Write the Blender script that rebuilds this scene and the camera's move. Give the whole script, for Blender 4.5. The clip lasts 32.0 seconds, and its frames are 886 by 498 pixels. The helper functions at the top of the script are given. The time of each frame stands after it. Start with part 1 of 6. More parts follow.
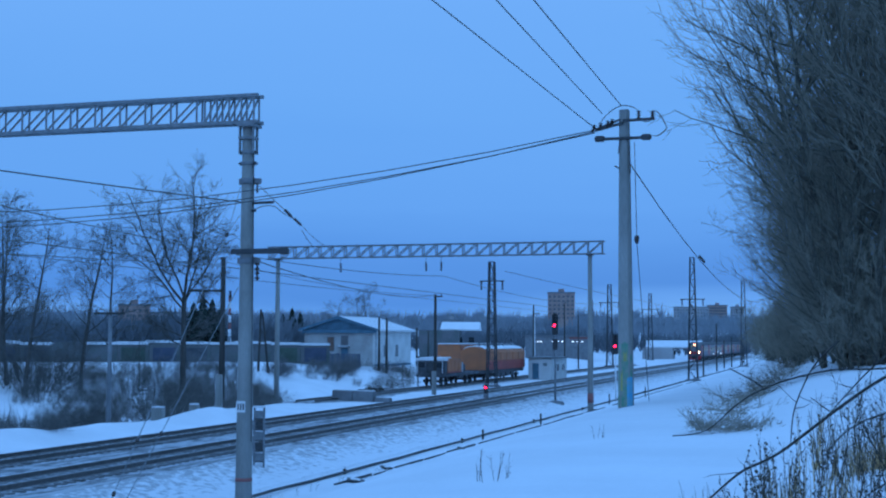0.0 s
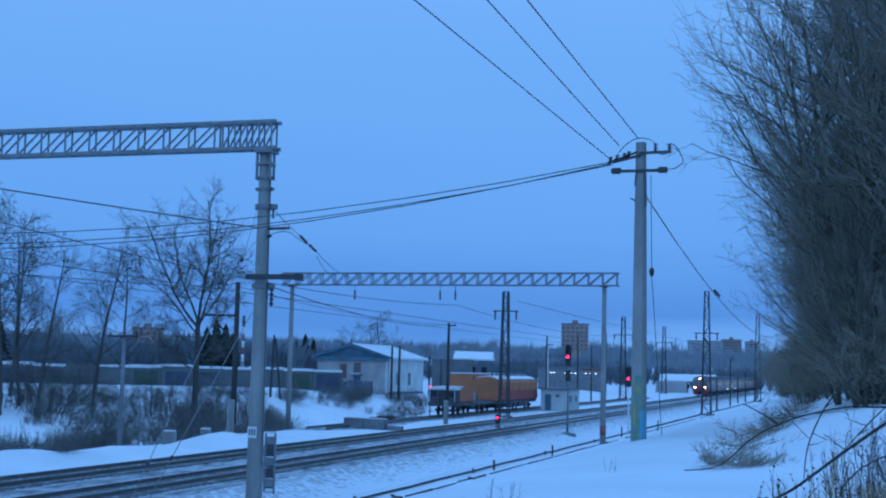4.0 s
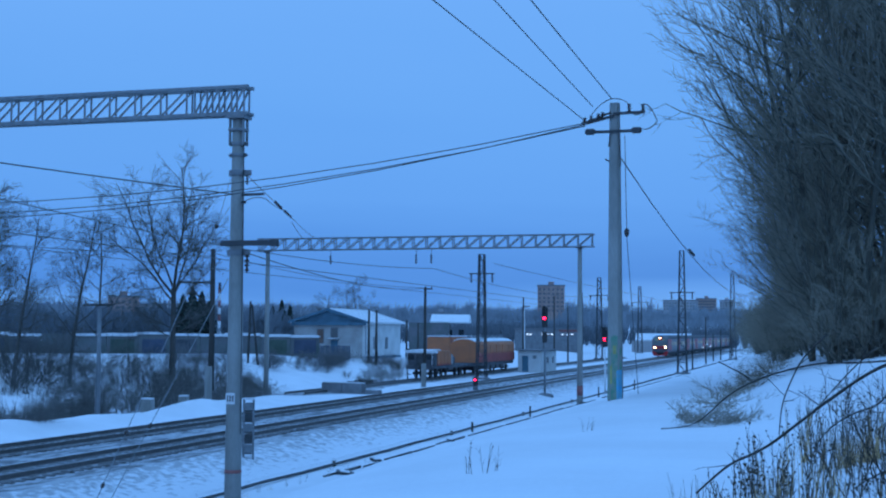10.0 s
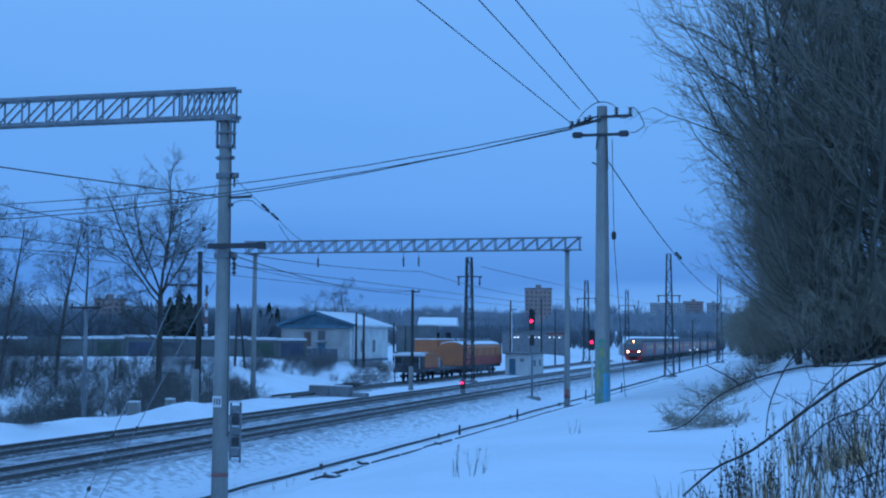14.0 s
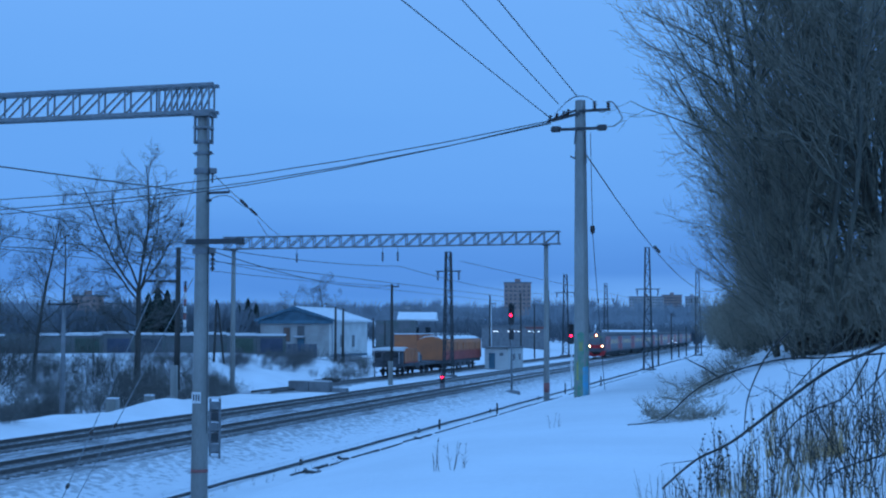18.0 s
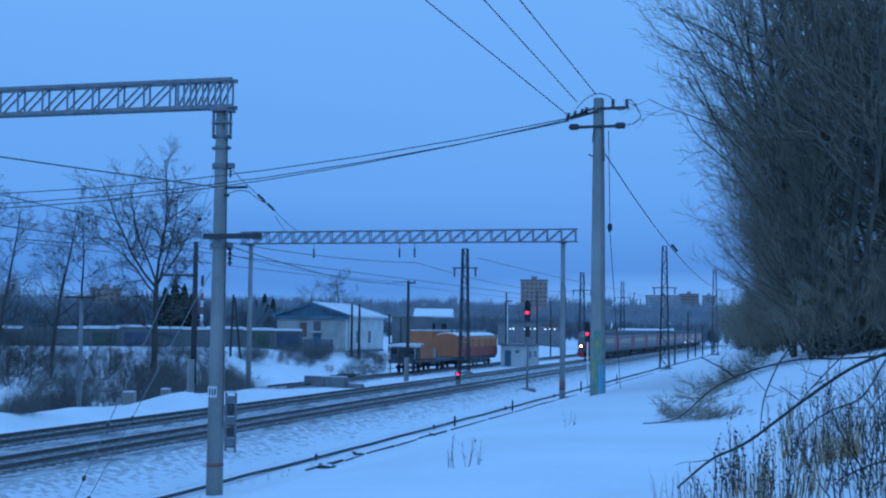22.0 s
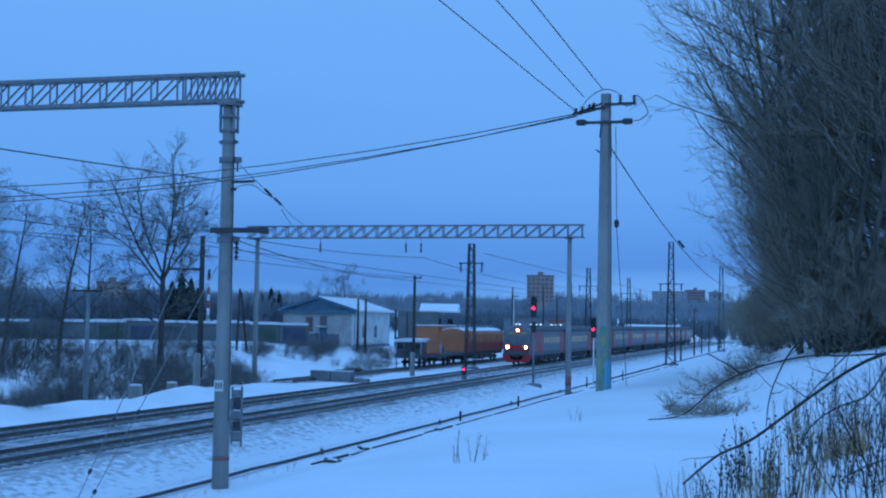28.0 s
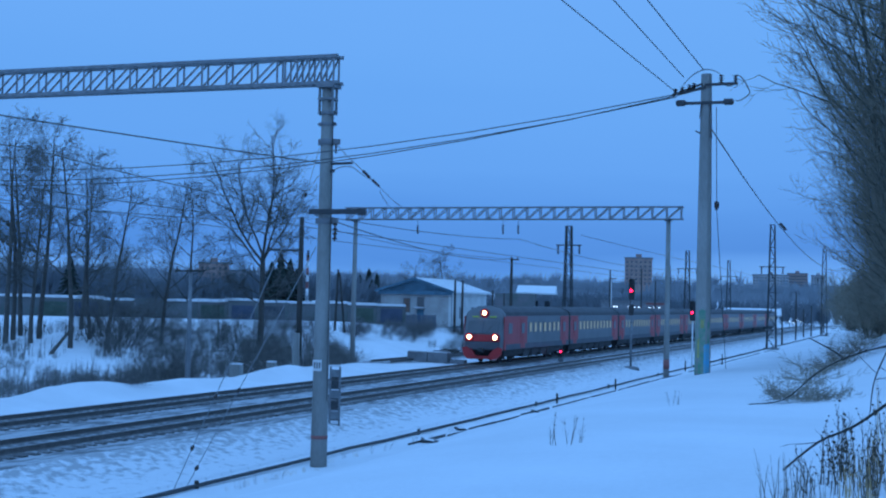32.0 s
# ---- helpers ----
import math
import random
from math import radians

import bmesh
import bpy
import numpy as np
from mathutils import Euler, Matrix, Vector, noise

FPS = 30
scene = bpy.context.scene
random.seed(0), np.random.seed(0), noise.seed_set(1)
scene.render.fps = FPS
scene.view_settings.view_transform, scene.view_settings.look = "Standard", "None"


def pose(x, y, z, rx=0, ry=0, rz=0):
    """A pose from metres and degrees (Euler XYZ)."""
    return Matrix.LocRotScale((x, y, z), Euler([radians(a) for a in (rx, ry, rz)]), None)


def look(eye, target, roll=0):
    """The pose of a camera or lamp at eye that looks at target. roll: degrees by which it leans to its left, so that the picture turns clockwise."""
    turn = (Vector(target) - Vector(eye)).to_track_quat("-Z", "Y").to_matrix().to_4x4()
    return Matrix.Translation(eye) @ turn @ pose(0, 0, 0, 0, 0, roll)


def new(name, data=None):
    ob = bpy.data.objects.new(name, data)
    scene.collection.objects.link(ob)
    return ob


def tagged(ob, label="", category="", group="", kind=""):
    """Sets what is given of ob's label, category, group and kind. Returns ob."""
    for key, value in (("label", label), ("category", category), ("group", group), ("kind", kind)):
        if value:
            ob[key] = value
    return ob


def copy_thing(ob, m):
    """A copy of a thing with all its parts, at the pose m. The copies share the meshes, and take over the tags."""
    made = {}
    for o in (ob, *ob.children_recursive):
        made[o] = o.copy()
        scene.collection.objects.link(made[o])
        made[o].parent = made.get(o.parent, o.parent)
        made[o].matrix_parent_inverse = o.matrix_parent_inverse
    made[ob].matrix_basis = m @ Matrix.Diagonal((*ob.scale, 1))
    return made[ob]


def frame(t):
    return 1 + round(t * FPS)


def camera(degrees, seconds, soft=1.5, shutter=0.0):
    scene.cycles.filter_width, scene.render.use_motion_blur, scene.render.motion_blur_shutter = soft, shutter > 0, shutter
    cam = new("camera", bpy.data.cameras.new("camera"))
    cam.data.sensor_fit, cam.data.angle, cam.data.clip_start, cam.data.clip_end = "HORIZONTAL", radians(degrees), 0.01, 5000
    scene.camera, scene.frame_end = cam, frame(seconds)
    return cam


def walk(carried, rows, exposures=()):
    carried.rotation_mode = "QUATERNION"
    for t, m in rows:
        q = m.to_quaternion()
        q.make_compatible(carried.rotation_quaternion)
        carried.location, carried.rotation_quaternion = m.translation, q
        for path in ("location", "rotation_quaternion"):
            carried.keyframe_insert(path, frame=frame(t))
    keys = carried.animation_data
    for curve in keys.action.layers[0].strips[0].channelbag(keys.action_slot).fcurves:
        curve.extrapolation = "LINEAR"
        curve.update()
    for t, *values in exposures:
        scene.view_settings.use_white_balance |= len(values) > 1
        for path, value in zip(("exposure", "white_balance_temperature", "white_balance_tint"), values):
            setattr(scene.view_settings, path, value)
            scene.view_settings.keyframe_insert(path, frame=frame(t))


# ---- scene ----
cam = camera(37.64, 32.0, soft=2.1)

# ---- the camera: held by hand on the bank; y runs along the railway, z = 0 at the rail heads ----
EYE = (0.0, 0.0, 4.5)
CAMERA_ROWS = [(0, 16.64, 4.02, -0.21), (0.5, 15.43, 4.13, -0.93), (1, 16.21, 4.43, -0.67), (1.5, 16.53, 4.21, -0.22), (2, 16.75, 4.37, -0.34), (2.5, 16.94, 4.62, -0.21), (3, 16.93, 4.81, -0.39), (3.5, 16.90, 5.31, -1.22), (5.5, 17.95, 5.16, -0.91), (6, 17.29, 4.70, -0.71), (6.5, 16.79, 4.38, -0.81), (7, 16.69, 4.23, -0.78), (7.5, 16.65, 4.40, -0.65), (8, 16.62, 4.13, -0.65), (8.5, 16.68, 3.79, -0.53), (9, 16.09, 3.81, -0.28), (9.5, 16.08, 3.63, -0.32), (10, 16.19, 3.69, -0.37), (10.5, 16.34, 3.65, -0.46), (11, 16.33, 3.37, -0.51), (11.5, 16.22, 3.33, -0.36), (12, 16.11, 3.31, -0.36), (12.5, 16.26, 3.59, -0.31), (13, 16.20, 3.48, -0.24), (13.5, 15.75, 3.64, -0.24), (15.5, 15.54, 4.08, -0.64), (16, 15.25, 3.93, -0.79), (16.5, 15.00, 4.11, -0.73), (17, 14.60, 3.90, -0.25), (17.5, 14.62, 3.66, -0.22), (18, 14.73, 3.59, -0.06), (18.5, 14.60, 3.23, -0.30), (19, 15.00, 3.10, -0.40), (19.5, 14.94, 3.40, -0.45), (20, 15.05, 3.32, -0.53), (20.5, 15.47, 3.43, -0.60), (21, 15.43, 3.57, -0.63), (21.5, 15.38, 3.47, -0.72), (22, 15.44, 3.44, -0.63), (22.5, 15.31, 3.65, -0.55), (23, 15.31, 3.53, -0.66), (23.5, 15.24, 3.57, -0.72), (24, 15.31, 3.44, -0.82), (24.5, 15.26, 3.28, -0.93), (25, 14.75, 2.88, -1.08), (25.5, 15.04, 2.64, -0.87), (27.5, 15.75, 3.30, -0.79), (28, 15.71, 3.22, -0.91), (28.5, 15.79, 3.51, -0.94), (29, 16.29, 3.51, -0.53), (29.5, 16.45, 3.42, -0.96), (30, 16.43, 3.32, -1.09), (30.5, 16.92, 3.15, -1.11), (31, 17.45, 3.07, -1.15), (31.5, 18.18, 2.76, -1.21), (32, 19.97, 2.33, -1.31)]
EXPOSURES = [(0.0, 0.05), (32.0, 0.05)]
walk(cam, [(t, pose(*EYE, 90 + p, r, w)) for t, w, p, r in CAMERA_ROWS], EXPOSURES)

# ---- light: an overcast winter dusk ----
world = bpy.data.worlds.new("dusk_sky")
scene.world = world
world.use_nodes = True
wn, wl = world.node_tree.nodes, world.node_tree.links
wn.clear()
w_out = wn.new("ShaderNodeOutputWorld")
w_bg = wn.new("ShaderNodeBackground")
w_sky = wn.new("ShaderNodeTexSky")
w_sky.sky_type, w_sky.sun_disc = "NISHITA", False
w_sky.sun_elevation, w_sky.sun_rotation = radians(12), radians(200)
w_co = wn.new("ShaderNodeTexCoord")
w_sep = wn.new("ShaderNodeSeparateXYZ")
w_ramp = wn.new("ShaderNodeValToRGB")
w_noise = wn.new("ShaderNodeTexNoise")
w_map = wn.new("ShaderNodeMapping")
w_add = wn.new("ShaderNodeMath")
w_mul = wn.new("ShaderNodeMath")
w_mix = wn.new("ShaderNodeMixRGB")
w_map.inputs["Scale"].default_value = (1.3, 1.3, 9.0)
w_noise.inputs["Scale"].default_value = 2.2
w_noise.inputs["Detail"].default_value = 4
w_mul.operation, w_mul.inputs[1].default_value = "MULTIPLY", 0.05
wl.new(w_co.outputs["Generated"], w_sep.inputs[0])
wl.new(w_co.outputs["Generated"], w_map.inputs[0])
wl.new(w_map.outputs[0], w_noise.inputs["Vector"])
wl.new(w_noise.outputs["Fac"], w_mul.inputs[0])
wl.new(w_sep.outputs["Z"], w_add.inputs[0])
wl.new(w_mul.outputs[0], w_add.inputs[1])
wl.new(w_add.outputs[0], w_ramp.inputs[0])
SKY = [(0.0, (0.060, 0.195, 0.48)), (0.040, (0.084, 0.245, 0.575)), (0.052, (0.064, 0.214, 0.550)), (0.066, (0.038, 0.163, 0.480)), (0.080, (0.041, 0.169, 0.490)), (0.100, (0.050, 0.188, 0.520)),
       (0.125, (0.066, 0.218, 0.558)), (0.20, (0.081, 0.243, 0.578)), (0.30, (0.099, 0.265, 0.602)), (0.5, (0.126, 0.350, 0.80)), (1.0, (0.172, 0.445, 1.0))]
cr = w_ramp.color_ramp
while len(cr.elements) < len(SKY):
    cr.elements.new(0.5)
for el, (at, c) in zip(cr.elements, SKY):
    el.position, el.color = at, (*c, 1)
wl.new(w_ramp.outputs[0], w_mix.inputs[1])
wl.new(w_sky.outputs[0], w_mix.inputs[2])
w_mix.inputs[0].default_value = 0.004
wl.new(w_mix.outputs[0], w_bg.inputs[0])
w_bg.inputs["Strength"].default_value = 1.5
wl.new(w_bg.outputs[0], w_out.inputs[0])

sun_data = bpy.data.lights.new("sun", "SUN")
sun_data.energy, sun_data.angle, sun_data.color = 0.4, radians(60), (0.22, 0.52, 1.0)
sun = new("sun", sun_data)
sun.matrix_world = look((0, 0, 100), (-30, 60, 0))


# ---- materials ----
def material(name, color, rough=0.7, metal=0.0, vary=0.25, scale=3.0, bump=0.0, tint=None, fine=14.0, stretch=(1, 1, 1), per_piece=0.0, edge=(0.35, 0.68)):
    """A surface with variation at two scales and fine relief."""
    m = bpy.data.materials.new(name)
    m.use_nodes = True
    n, l = m.node_tree.nodes, m.node_tree.links
    b = n["Principled BSDF"]
    b.inputs["Roughness"].default_value, b.inputs["Metallic"].default_value = rough, metal
    co, mp = n.new("ShaderNodeTexCoord"), n.new("ShaderNodeMapping")
    mp.inputs["Scale"].default_value = stretch
    l.new(co.outputs["Object"], mp.inputs[0])
    a, f, mix, mix2, dark = n.new("ShaderNodeTexNoise"), n.new("ShaderNodeTexNoise"), n.new("ShaderNodeMixRGB"), n.new("ShaderNodeMixRGB"), n.new("ShaderNodeMapRange")
    a.inputs["Scale"].default_value, f.inputs["Scale"].default_value = scale, scale * fine
    a.inputs["Detail"].default_value, f.inputs["Detail"].default_value = 5, 3
    l.new(mp.outputs[0], a.inputs["Vector"])
    l.new(mp.outputs[0], f.inputs["Vector"])
    other = tint or tuple(c * (1 - vary) for c in color)
    mix.inputs[1].default_value, mix.inputs[2].default_value = (*color, 1), (*other, 1)
    dark.inputs["From Min"].default_value, dark.inputs["From Max"].default_value = edge
    l.new(a.outputs["Fac"], dark.inputs["Value"])
    l.new(dark.outputs[0], mix.inputs[0])
    mix2.blend_type = "MULTIPLY"
    mix2.inputs[0].default_value = vary
    l.new(mix.outputs[0], mix2.inputs[1])
    l.new(f.outputs["Fac"], mix2.inputs[2])
    last = mix2
    if per_piece:
        info, hsv = n.new("ShaderNodeObjectInfo"), n.new("ShaderNodeHueSaturation")
        rng = n.new("ShaderNodeMapRange")
        rng.inputs["To Min"].default_value, rng.inputs["To Max"].default_value = 1 - per_piece, 1 + per_piece
        l.new(info.outputs["Random"], rng.inputs["Value"])
        l.new(rng.outputs[0], hsv.inputs["Value"])
        l.new(mix2.outputs[0], hsv.inputs["Color"])
        last = hsv
    l.new(last.outputs[0], b.inputs["Base Color"])
    if bump:
        bp = n.new("ShaderNodeBump")
        bp.inputs["Strength"].default_value, bp.inputs["Distance"].default_value = bump, 0.03
        l.new(f.outputs["Fac"], bp.inputs["Height"])
        l.new(bp.outputs[0], b.inputs["Normal"])
    return m


def glowing(name, color, strength):
    m = bpy.data.materials.new(name)
    m.use_nodes = True
    b = m.node_tree.nodes["Principled BSDF"]
    b.inputs["Base Color"].default_value = (*color, 1)
    b.inputs["Emission Color"].default_value = (*color, 1)
    b.inputs["Emission Strength"].default_value = strength
    return m


SNOW = material("snow", (0.74, 0.745, 0.76), 0.8, 0, 0.10, 0.35, 0.5, fine=40)
SNOW_CAP = material("snow_cap", (0.72, 0.73, 0.74), 0.8, 0, 0.08, 0.8, 0.3)
CONCRETE = material("weathered_concrete", (0.36, 0.36, 0.34), 0.85, 0, 0.35, 1.2, 0.5, (0.24, 0.24, 0.22), stretch=(1, 1, 0.3))
CONCRETE_DARK = material("grey_concrete_blocks", (0.25, 0.26, 0.27), 0.9, 0, 0.3, 1.5, 0.5)
STEEL = material("galvanised_steel", (0.27, 0.295, 0.31), 0.55, 0.4, 0.3, 4, 0.2)
DARK_STEEL = material("dark_steel", (0.085, 0.09, 0.095), 0.6, 0.4, 0.3, 4, 0.2)
RAIL = material("worn_rail_steel", (0.20, 0.185, 0.175), 0.5, 0.4, 0.3, 5, 0.1)
SLEEPER = material("concrete_sleeper", (0.15, 0.145, 0.14), 0.9, 0, 0.4, 3, 0.4, (0.36, 0.36, 0.37), per_piece=0.35)
BALLAST = material("snowy_ballast", (0.19, 0.19, 0.195), 0.95, 0, 0.5, 1.5, 1.0, (0.54, 0.55, 0.57), fine=9, stretch=(2.2, 0.5, 1), edge=(0.38, 0.56))
BARE_BALLAST = material("bare_oily_ballast", (0.19, 0.186, 0.184), 0.95, 0, 0.5, 3.0, 0.4, (0.50, 0.505, 0.515), fine=7, stretch=(1.6, 0.7, 1), edge=(0.45, 0.62))


def shoulder_material():
    """Wind-blown snow; more bare stones show through towards the sleepers."""
    m = bpy.data.materials.new("snow_over_stones")
    m.use_nodes = True
    n, l = m.node_tree.nodes, m.node_tree.links
    b = n["Principled BSDF"]
    b.inputs["Roughness"].default_value = 0.9
    co, sep, mp = n.new("ShaderNodeTexCoord"), n.new("ShaderNodeSeparateXYZ"), n.new("ShaderNodeMapping")
    mp.inputs["Scale"].default_value = (1.0, 0.75, 1.0)
    mp.inputs["Rotation"].default_value = (0, 0, radians(25))
    l.new(co.outputs["Object"], sep.inputs[0])
    l.new(co.outputs["Object"], mp.inputs[0])
    big, small = n.new("ShaderNodeTexNoise"), n.new("ShaderNodeTexNoise")
    big.inputs["Scale"].default_value, small.inputs["Scale"].default_value = 3.4, 14.0
    big.inputs["Detail"].default_value, small.inputs["Detail"].default_value = 4, 3
    l.new(mp.outputs[0], big.inputs["Vector"])
    l.new(mp.outputs[0], small.inputs["Vector"])
    near = n.new("ShaderNodeMapRange")
    near.inputs["From Min"].default_value, near.inputs["From Max"].default_value = -20.3, -23.0
    near.inputs["To Min"].default_value, near.inputs["To Max"].default_value = -0.12, 0.14
    l.new(sep.outputs["X"], near.inputs["Value"])
    add, add2, cut = n.new("ShaderNodeMath"), n.new("ShaderNodeMath"), n.new("ShaderNodeMapRange")
    add2.operation, add2.inputs[2].default_value = "MULTIPLY_ADD", 0.0
    add2.inputs[1].default_value = 0.22
    l.new(big.outputs["Fac"], add.inputs[0])
    l.new(near.outputs[0], add.inputs[1])
    l.new(small.outputs["Fac"], add2.inputs[0])
    l.new(add.outputs[0], add2.inputs[2])
    cut.inputs["From Min"].default_value, cut.inputs["From Max"].default_value = 0.57, 0.76
    l.new(add2.outputs[0], cut.inputs["Value"])
    mix = n.new("ShaderNodeMixRGB")
    mix.inputs[1].default_value, mix.inputs[2].default_value = (0.66, 0.67, 0.69, 1), (0.36, 0.365, 0.375, 1)
    l.new(cut.outputs[0], mix.inputs[0])
    l.new(mix.outputs[0], b.inputs["Base Color"])
    bp = n.new("ShaderNodeBump")
    bp.inputs["Strength"].default_value, bp.inputs["Distance"].default_value = 0.8, 0.04
    l.new(small.outputs["Fac"], bp.inputs["Height"])
    l.new(bp.outputs[0], b.inputs["Normal"])
    return m


SHOULDER = shoulder_material()
WIRE = material("old_copper_wire", (0.11, 0.12, 0.12), 0.6, 0.6, 0.2, 8)
PORCELAIN = material("brown_porcelain", (0.05, 0.035, 0.03), 0.25, 0, 0.2, 5)
WOOD_POLE = material("tarred_wood", (0.075, 0.068, 0.062), 0.9, 0, 0.4, 3, 0.6, stretch=(1, 1, 0.1))
BARK = material("grey_brown_bark", (0.082, 0.078, 0.070), 0.95, 0, 0.4, 4, 0.5, (0.12, 0.11, 0.10))
BARK_GREEN = material("mossy_willow_bark", (0.13, 0.12, 0.09), 0.95, 0, 0.4, 2.5, 0.5, (0.075, 0.07, 0.058))
WILLOW_TWIG = material("brown_willow_twigs", (0.285, 0.245, 0.18), 0.95, 0, 0.3, 0.5, 0, (0.20, 0.175, 0.135), fine=30)
TWIG = material("bare_twigs", (0.155, 0.15, 0.14), 0.95, 0, 0.35, 3, 0, (0.11, 0.105, 0.095))
STRAW = material("dry_grass", (0.62, 0.42, 0.20), 0.95, 0, 0.3, 6, 0, (0.46, 0.29, 0.14))
GREY_STALK = material("bleached_grey_twigs", (0.40, 0.355, 0.29), 0.95, 0, 0.35, 5, 0, (0.27, 0.235, 0.19))
FROST_TWIG = material("frosted_twigs", (0.19, 0.19, 0.195), 0.95, 0, 0.35, 3, 0, (0.12, 0.118, 0.118))
DRY_STEM = material("dry_weed_stems", (0.23, 0.185, 0.125), 0.95, 0, 0.35, 6, 0, (0.11, 0.085, 0.06))
DARK_TWIG = material("dark_wet_twigs", (0.045, 0.036, 0.03), 0.9, 0, 0.4, 4)
SEED = material("dry_seed_heads", (0.10, 0.075, 0.05), 0.95, 0, 0.4, 6)
# Both woods colours are paled and blued to carry the distance haze.
WOODS = material("haze_paled_far_woods", (0.23, 0.26, 0.29), 1.0, 0, 0.25, 0.02, 0, (0.31, 0.34, 0.37))
WOODS_NEAR = material("haze_paled_woods", (0.13, 0.15, 0.17), 1.0, 0, 0.3, 0.05, 0, (0.18, 0.20, 0.22))
SPRUCE = material("dark_spruce", (0.025, 0.04, 0.03), 1.0, 0, 0.4, 1.0, 0)
RED_MARK = material("red_mark_paint", (0.36, 0.13, 0.12), 0.7, 0, 0.3, 3)
WHITE_PAINT = material("white_sign_paint", (0.75, 0.76, 0.76), 0.6, 0, 0.15, 4)
BLACK_PAINT = material("black_paint", (0.04, 0.042, 0.046), 0.5, 0, 0.2, 4)
GREEN_SPRAY = material("green_spray_paint", (0.08, 0.30, 0.19), 0.7, 0, 0.35, 5, 0, (0.30, 0.33, 0.29))
BLUE_SPRAY = material("blue_spray_paint", (0.06, 0.42, 0.70), 0.7, 0, 0.3, 5, 0, (0.16, 0.40, 0.48))
YELLOW_SPRAY = material("yellow_spray_paint", (0.40, 0.42, 0.16), 0.7, 0, 0.3, 6)
TRAIN_GREY = material("grey_train_paint", (0.17, 0.182, 0.19), 0.45, 0, 0.2, 0.8, 0.05)
TRAIN_DARK = material("dark_grey_train_paint", (0.10, 0.11, 0.13), 0.5, 0, 0.25, 0.8, 0.05)
TRAIN_RED = material("red_train_paint", (0.50, 0.03, 0.035), 0.4, 0, 0.2, 0.9, 0.03)
TRAIN_ROOF = material("sooty_train_roof", (0.085, 0.085, 0.09), 0.8, 0, 0.3, 0.8, 0.2)
# Grimy black, its lighter patches put in for distance haze.
UNDERFRAME = material("grimy_hazed_underframe", (0.05, 0.05, 0.053), 0.8, 0.1, 0.4, 2, 0.3, (0.10, 0.10, 0.105))
GLASS = material("dark_glass", (0.02, 0.025, 0.03), 0.08, 0, 0.1, 2)
# Glass lightened to grey: the sky's reflection is put into its base colour.
PANE = material("sky_grey_window_pane", (0.12, 0.13, 0.135), 0.35, 0, 0.15, 0.7)
YELLOW = material("yellow_green_stripe_paint", (0.50, 0.62, 0.08), 0.5, 0, 0.2, 2)
# Orange desaturated so that the paint itself shows the yard's haze.
ORANGE = material("haze_dulled_orange_paint", (0.62, 0.19, 0.075), 0.7, 0, 0.35, 0.8, 0.2, (0.46, 0.16, 0.075))
WAGON_RED = material("red_lead_wagon_paint", (0.46, 0.075, 0.055), 0.6, 0, 0.3, 0.9, 0.2)
# Wagon black lifted, with paler patches, to hold the haze in its colour.
WAGON_DARK = material("hazed_black_wagon_paint", (0.055, 0.06, 0.07), 0.7, 0, 0.4, 1, 0.2, (0.12, 0.125, 0.135))
PLASTER_OLD = material("stained_old_plaster", (0.48, 0.47, 0.45), 0.9, 0, 0.3, 0.5, 0.3, (0.33, 0.31, 0.29))
PLASTER = material("white_plaster", (0.66, 0.66, 0.64), 0.85, 0, 0.2, 0.5, 0.3, (0.52, 0.52, 0.50))
BLUE_BOARD = material("weathered_teal_boards", (0.085, 0.20, 0.27), 0.7, 0, 0.3, 1, 0.2)
BRICK_DARK = material("dirty_garage_walls", (0.19, 0.185, 0.195), 0.9, 0, 0.5, 0.4, 0.4, (0.12, 0.15, 0.14))
# Red brick made paler and greyer in place of haze on far blocks.
BRICK_RED = material("haze_paled_red_brick", (0.44, 0.30, 0.26), 0.9, 0, 0.25, 0.4, 0.3)
PANEL_PALE = material("pale_panel_wall", (0.44, 0.43, 0.43), 0.9, 0, 0.2, 0.1, 0.2)
HEADLIGHT = glowing("headlight_glow", (1.0, 0.62, 0.34), 16)
TOP_LIGHT = glowing("top_light_glow", (1.0, 0.50, 0.24), 14)
RED_LIGHT = glowing("red_signal_glow", (1.0, 0.010, 0.06), 9)
YARD_LAMP = glowing("white_yard_lamp", (0.8, 0.92, 1.0), 1.3)
LIT_WINDOW = glowing("lit_train_window", (0.66, 0.50, 0.26), 0.11)


# ---- building blocks ----
def thing(name, at, label, category, group="", turn=0):
    ob = new(name)
    ob.empty_display_size = 0.2
    ob.matrix_world = pose(*at, 0, 0, turn)
    return tagged(ob, label, category, group)


def part(name, bm, mat, parent=None, label=""):
    me = bpy.data.meshes.new(name)
    bm.to_mesh(me)
    bm.free()
    me.materials.append(mat)
    ob = new(name, me)
    ob.parent = parent
    return tagged(ob, label)


def same(name, source, parent, at=(0, 0, 0), turn=0):
    """Another object on the same mesh."""
    ob = new(name, source.data)
    ob.parent = parent
    ob.matrix_basis = pose(*at, 0, 0, turn)
    return ob


def mesh_of(name, verts, faces, mat, parent=None, label="", smooth=False):
    me = bpy.data.meshes.new(name)
    me.from_pydata(verts, [], faces)
    me.materials.append(mat)
    if smooth:
        me.polygons.foreach_set("use_smooth", [True] * len(me.polygons))
    ob = new(name, me)
    ob.parent = parent
    return tagged(ob, label)


